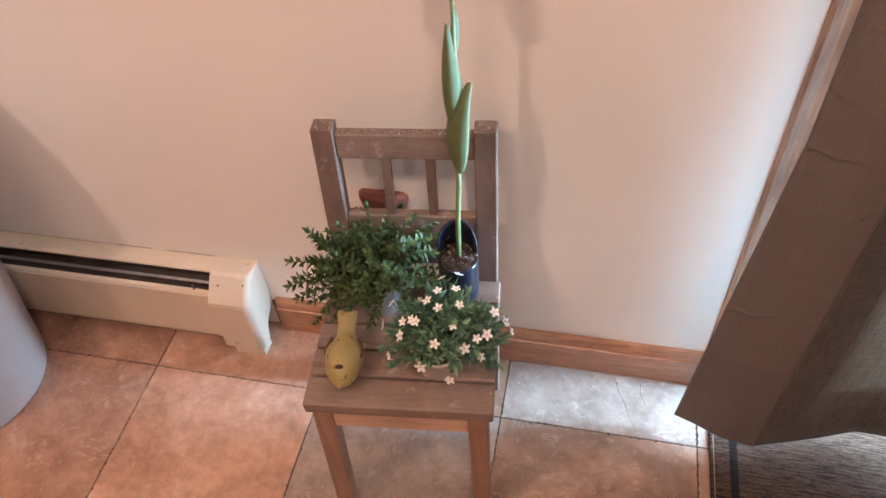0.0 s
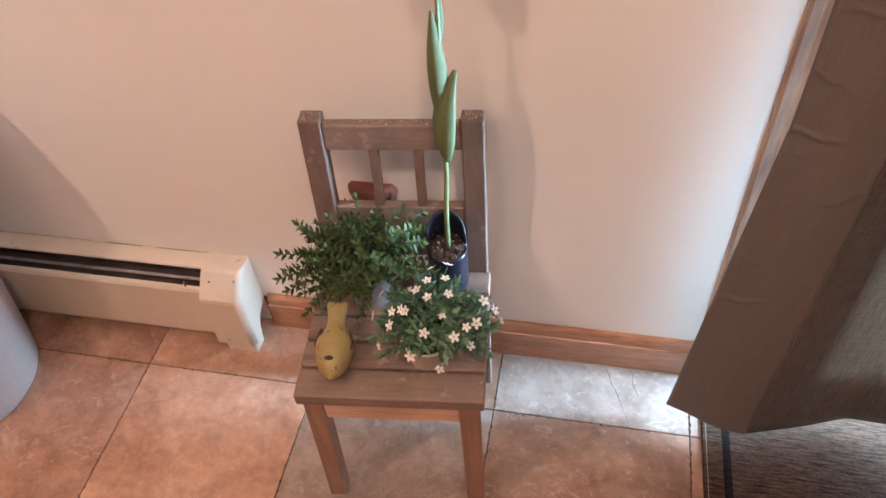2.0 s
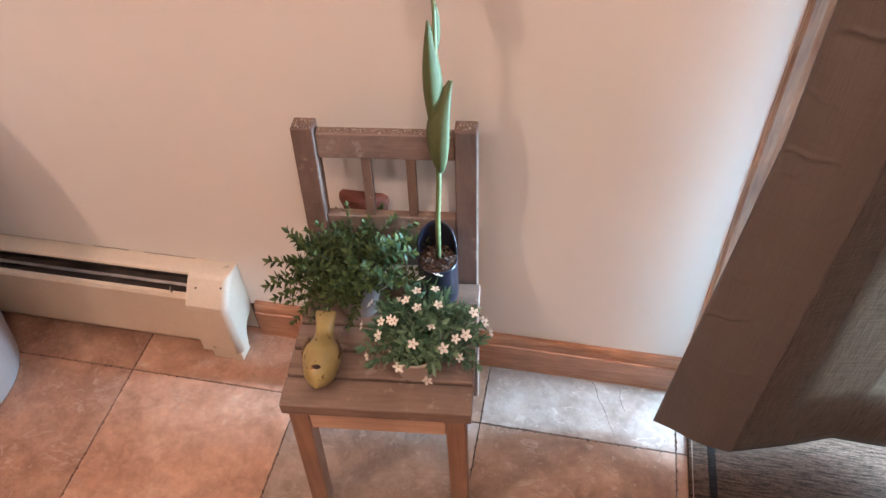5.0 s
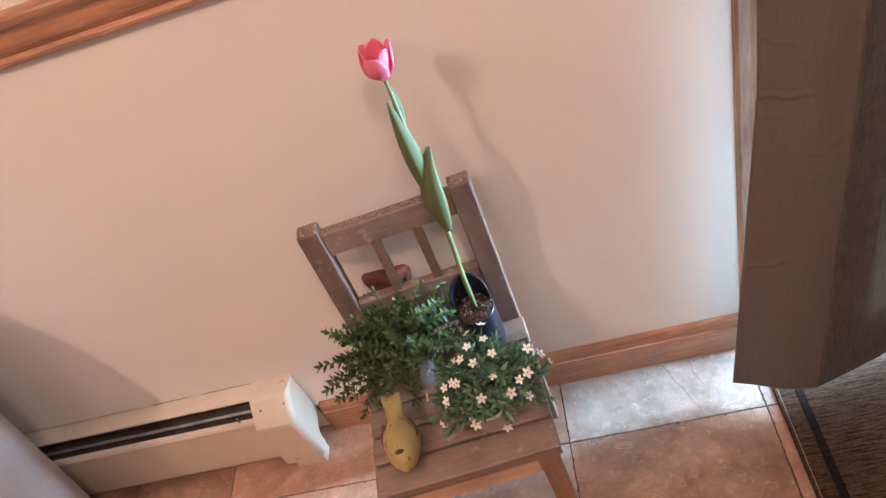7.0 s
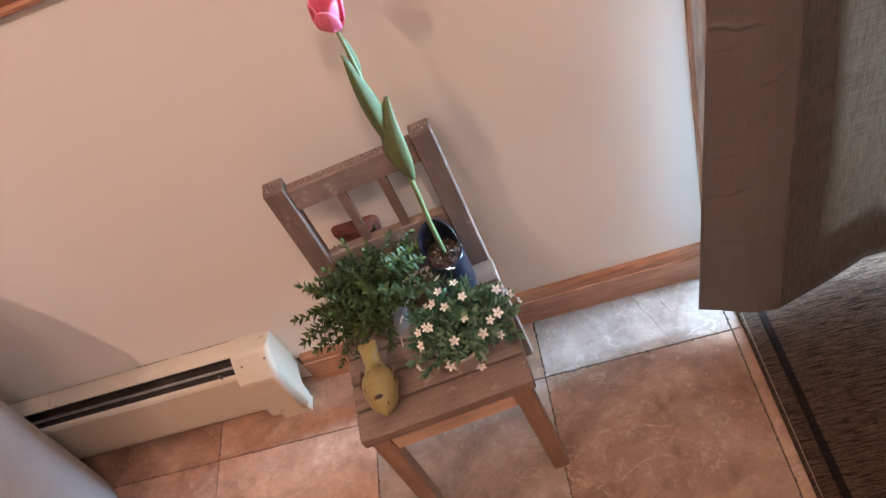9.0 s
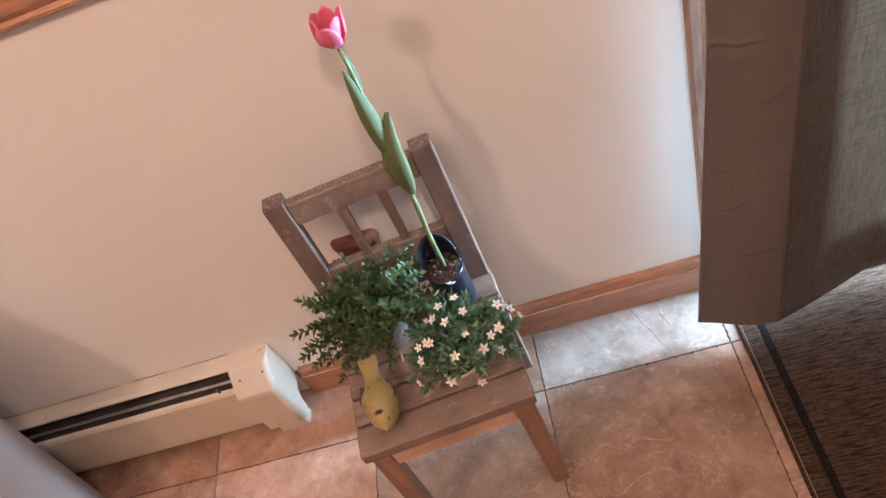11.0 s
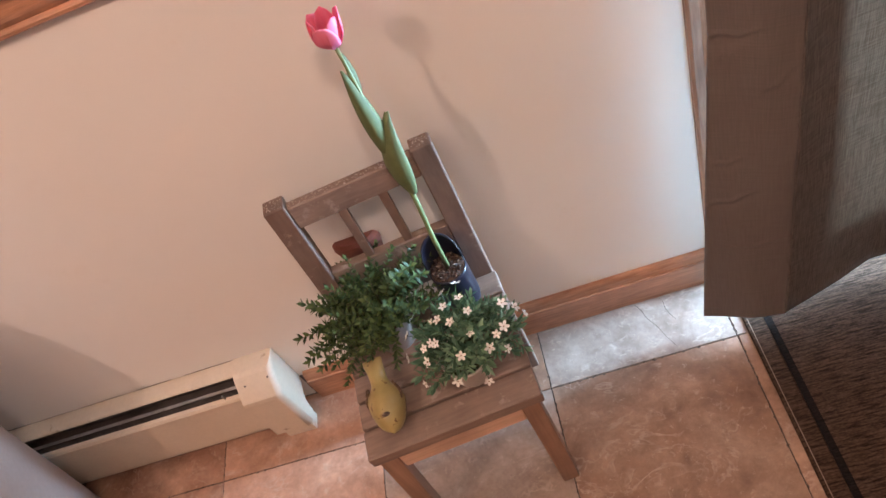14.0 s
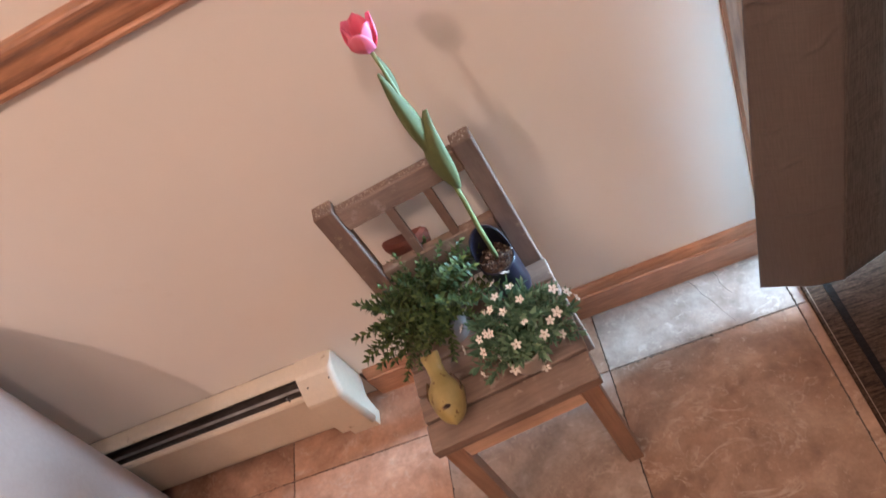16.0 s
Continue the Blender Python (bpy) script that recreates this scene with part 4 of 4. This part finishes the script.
    part("bottom_hem", foot, LINING, c, "turned-up bottom hem", True)
    back = sheet(0.06, 1.0, 24, 0.020, 2.09, 40, 0.0006)
    for v in back.verts:
        v.co.y += 0.010
    part("lining", back, cloth("pale lining cloth", (0.55, 0.55, 0.53), (0.64, 0.64, 0.62), 700, 0.6, 0.0), c, "pale lining behind the curtain", True)
    part("rod", tube(bmesh.new(), [(0.40, -0.113, 2.086), (1.70, -0.113, 2.086)], 0.011, 16), plain("dark curtain rod", (0.04, 0.03, 0.025), (0.06, 0.05, 0.04), 20, 0.4, metal=0.6), c)
    for x in (0.435, 1.66):
        part("bracket", box((x - 0.006, -0.121, 2.068), (x + 0.006, -0.0005, 2.0755)), plain("dark bracket", (0.04, 0.03, 0.025), (0.06, 0.05, 0.04), 20, 0.4, metal=0.6), c)


curtain()


def rug_mat(name, c1, c2):
    m, nt, b = nodes_of(name)
    rib = noise_tex(nt, 300, 3, (0.10, 1.0, 1.0), 0.6)
    fleck = noise_tex(nt, 420, 2, (0.5, 1, 1))
    col = ramp(nt, rib, [(0.35, c1), (0.62, c2)])
    col = mixed(nt, None, col, ramp(nt, fleck, [(0.35, (0.55, 0.5, 0.48)), (0.62, (1.15, 1.1, 1.05))]), 'MULTIPLY', 0.8)
    nt.links.new(col, b.inputs["Base Color"])
    b.inputs["Roughness"].default_value = 0.9
    b.inputs["Specular IOR Level"].default_value = 0.1
    bump(nt, b, rib, 0.6, 0.002)
    return m


def rug():
    t = thing("rug", pose(0, 0, 0.0005), "dark brown ribbed woven rug with a black stripe", "rug")
    brown = rug_mat("dark brown ribbed weave", (0.019, 0.0112, 0.0076), (0.075, 0.046, 0.032))
    black = rug_mat("black woven stripe", (0.006, 0.0045, 0.004), (0.013, 0.010, 0.009))
    part("border", box((0.4680, -1.55, 0.0), (0.5005, -0.030, 0.0065), 0.002), brown, t)
    part("stripe", box((0.5005, -1.55, 0.0), (0.5120, -0.030, 0.0066), 0.0), black, t, "narrow black stripe")
    part("field", box((0.5120, -1.55, 0.0), (1.60, -0.030, 0.0065), 0.0), brown, t)
    part("stitching", box((0.4740, -1.55, 0.0064), (0.4752, -0.030, 0.0070)), plain("pale stitching", (0.16, 0.11, 0.08), (0.22, 0.16, 0.12), 300, 0.8), t)


rug()


# ---- floor tiles ----
def floor():
    slab = setting("floor", box((X0 - 0.12, Y0 - 0.12, -0.05), (X1 + 0.12, 0.0, -0.0025)), GROUT, "floor of brown and rose stone tiles with dark joints", "floor")
    P, gap = 0.33, 0.0009
    meshes = {}
    rng = random.Random(3)

    def tile(w, d, variant, stone):
        key = (round(w, 4), round(d, 4), variant, stone.name)
        if key not in meshes:
            r2 = random.Random(variant * 7 + 1)
            bm = bmesh.new()
            # outline with slightly chipped edges
            pts = []
            for (xa, ya), (xb, yb) in (((0, 0), (w, 0)), ((w, 0), (w, d)), ((w, d), (0, d)), ((0, d), (0, 0))):
                steps = [(0.0, 0.0004)]
                length = abs(xb - xa) + abs(yb - ya)
                f = r2.uniform(0.05, 0.10)
                while f < 0.95:
                    h = r2.uniform(0.002, 0.0045) / length
                    steps += [(f - h, 0.0), (f, r2.choice((0.0008, 0.0016, 0.0024))), (f + h, 0.0)]
                    f += 2 * h + r2.uniform(0.012, 0.13)
                for f, chip in steps:
                    x, y = xa + (xb - xa) * f, ya + (yb - ya) * f
                    x += chip if xa == xb == 0 else (-chip if xa == xb else 0)
                    y += chip if ya == yb == 0 else (-chip if ya == yb else 0)
                    pts.append((x, y))
            c = Vector((w / 2, d / 2, 0))
            top = [bm.verts.new((c.x + (x - c.x) * (1 - 0.0008 / w), c.y + (y - c.y) * (1 - 0.0008 / d), 0)) for x, y in pts]
            rim = [bm.verts.new((x, y, -0.0008)) for x, y in pts]
            low = [bm.verts.new((x, y, -0.008)) for x, y in pts]
            bm.faces.new(top)
            n = len(pts)
            for a, b in ((rim, top), (low, rim)):
                for k in range(n):
                    bm.faces.new((a[k], a[(k + 1) % n], b[(k + 1) % n], b[k]))
            meshes[key] = mesh_of("tile", bm, stone)
        return meshes[key]

    ys = [(-0.134, -0.001)] + [(-0.134 - P * (k + 1), -0.134 - P * k) for k in range(14)]
    sorts = {(0, 0): STONE_GREY, (0, 1): STONE_GREY, (0, -1): STONE_BROWN, (0, -2): STONE_DUSK, (0, -3): STONE_DUSK, (1, 0): STONE_BROWN, (1, -1): STONE_GREY, (1, -2): STONE_ROSE,
             (1, -3): STONE_DUSK, (1, 1): STONE_BROWN, (2, 0): STONE_BROWN, (2, -1): STONE_ROSE}
    for row, (y0, y1) in enumerate(ys):
        for k in range(-8, 8):
            x0 = 0.12 + P * k
            x1 = min(x0 + P, X1)
            x0 = max(x0, X0)
            if x1 - x0 < 0.02:
                continue
            ob = new("tile", tile(x1 - x0 - 2 * gap, y1 - y0 - 2 * gap, rng.randrange(4), sorts.get((row, k)) or rng.choice((STONE_ROSE, STONE_GREY, STONE_BROWN))))
            ob.parent = slab
            ob.matrix_local = pose(x0 + gap, y0 + gap, 0.0)


floor()


def cracks():
    """Two hairline cracks across a tile beside the wall."""
    for pts in (((0.306, -0.018), (0.314, -0.032), (0.318, -0.05), (0.330, -0.072), (0.338, -0.095), (0.350, -0.122)),
                ((0.352, -0.018), (0.356, -0.028), (0.355, -0.042), (0.360, -0.058), (0.366, -0.07))):
        bm = bmesh.new()
        tube(bm, [(x, y, -0.0002) for x, y in pts], [0.0005, 0.0006, 0.0005, 0.0006, 0.0004, 0.0003][:len(pts)], 5)
        part("crack", bm, GROUT, bpy.data.objects["floor"])


cracks()
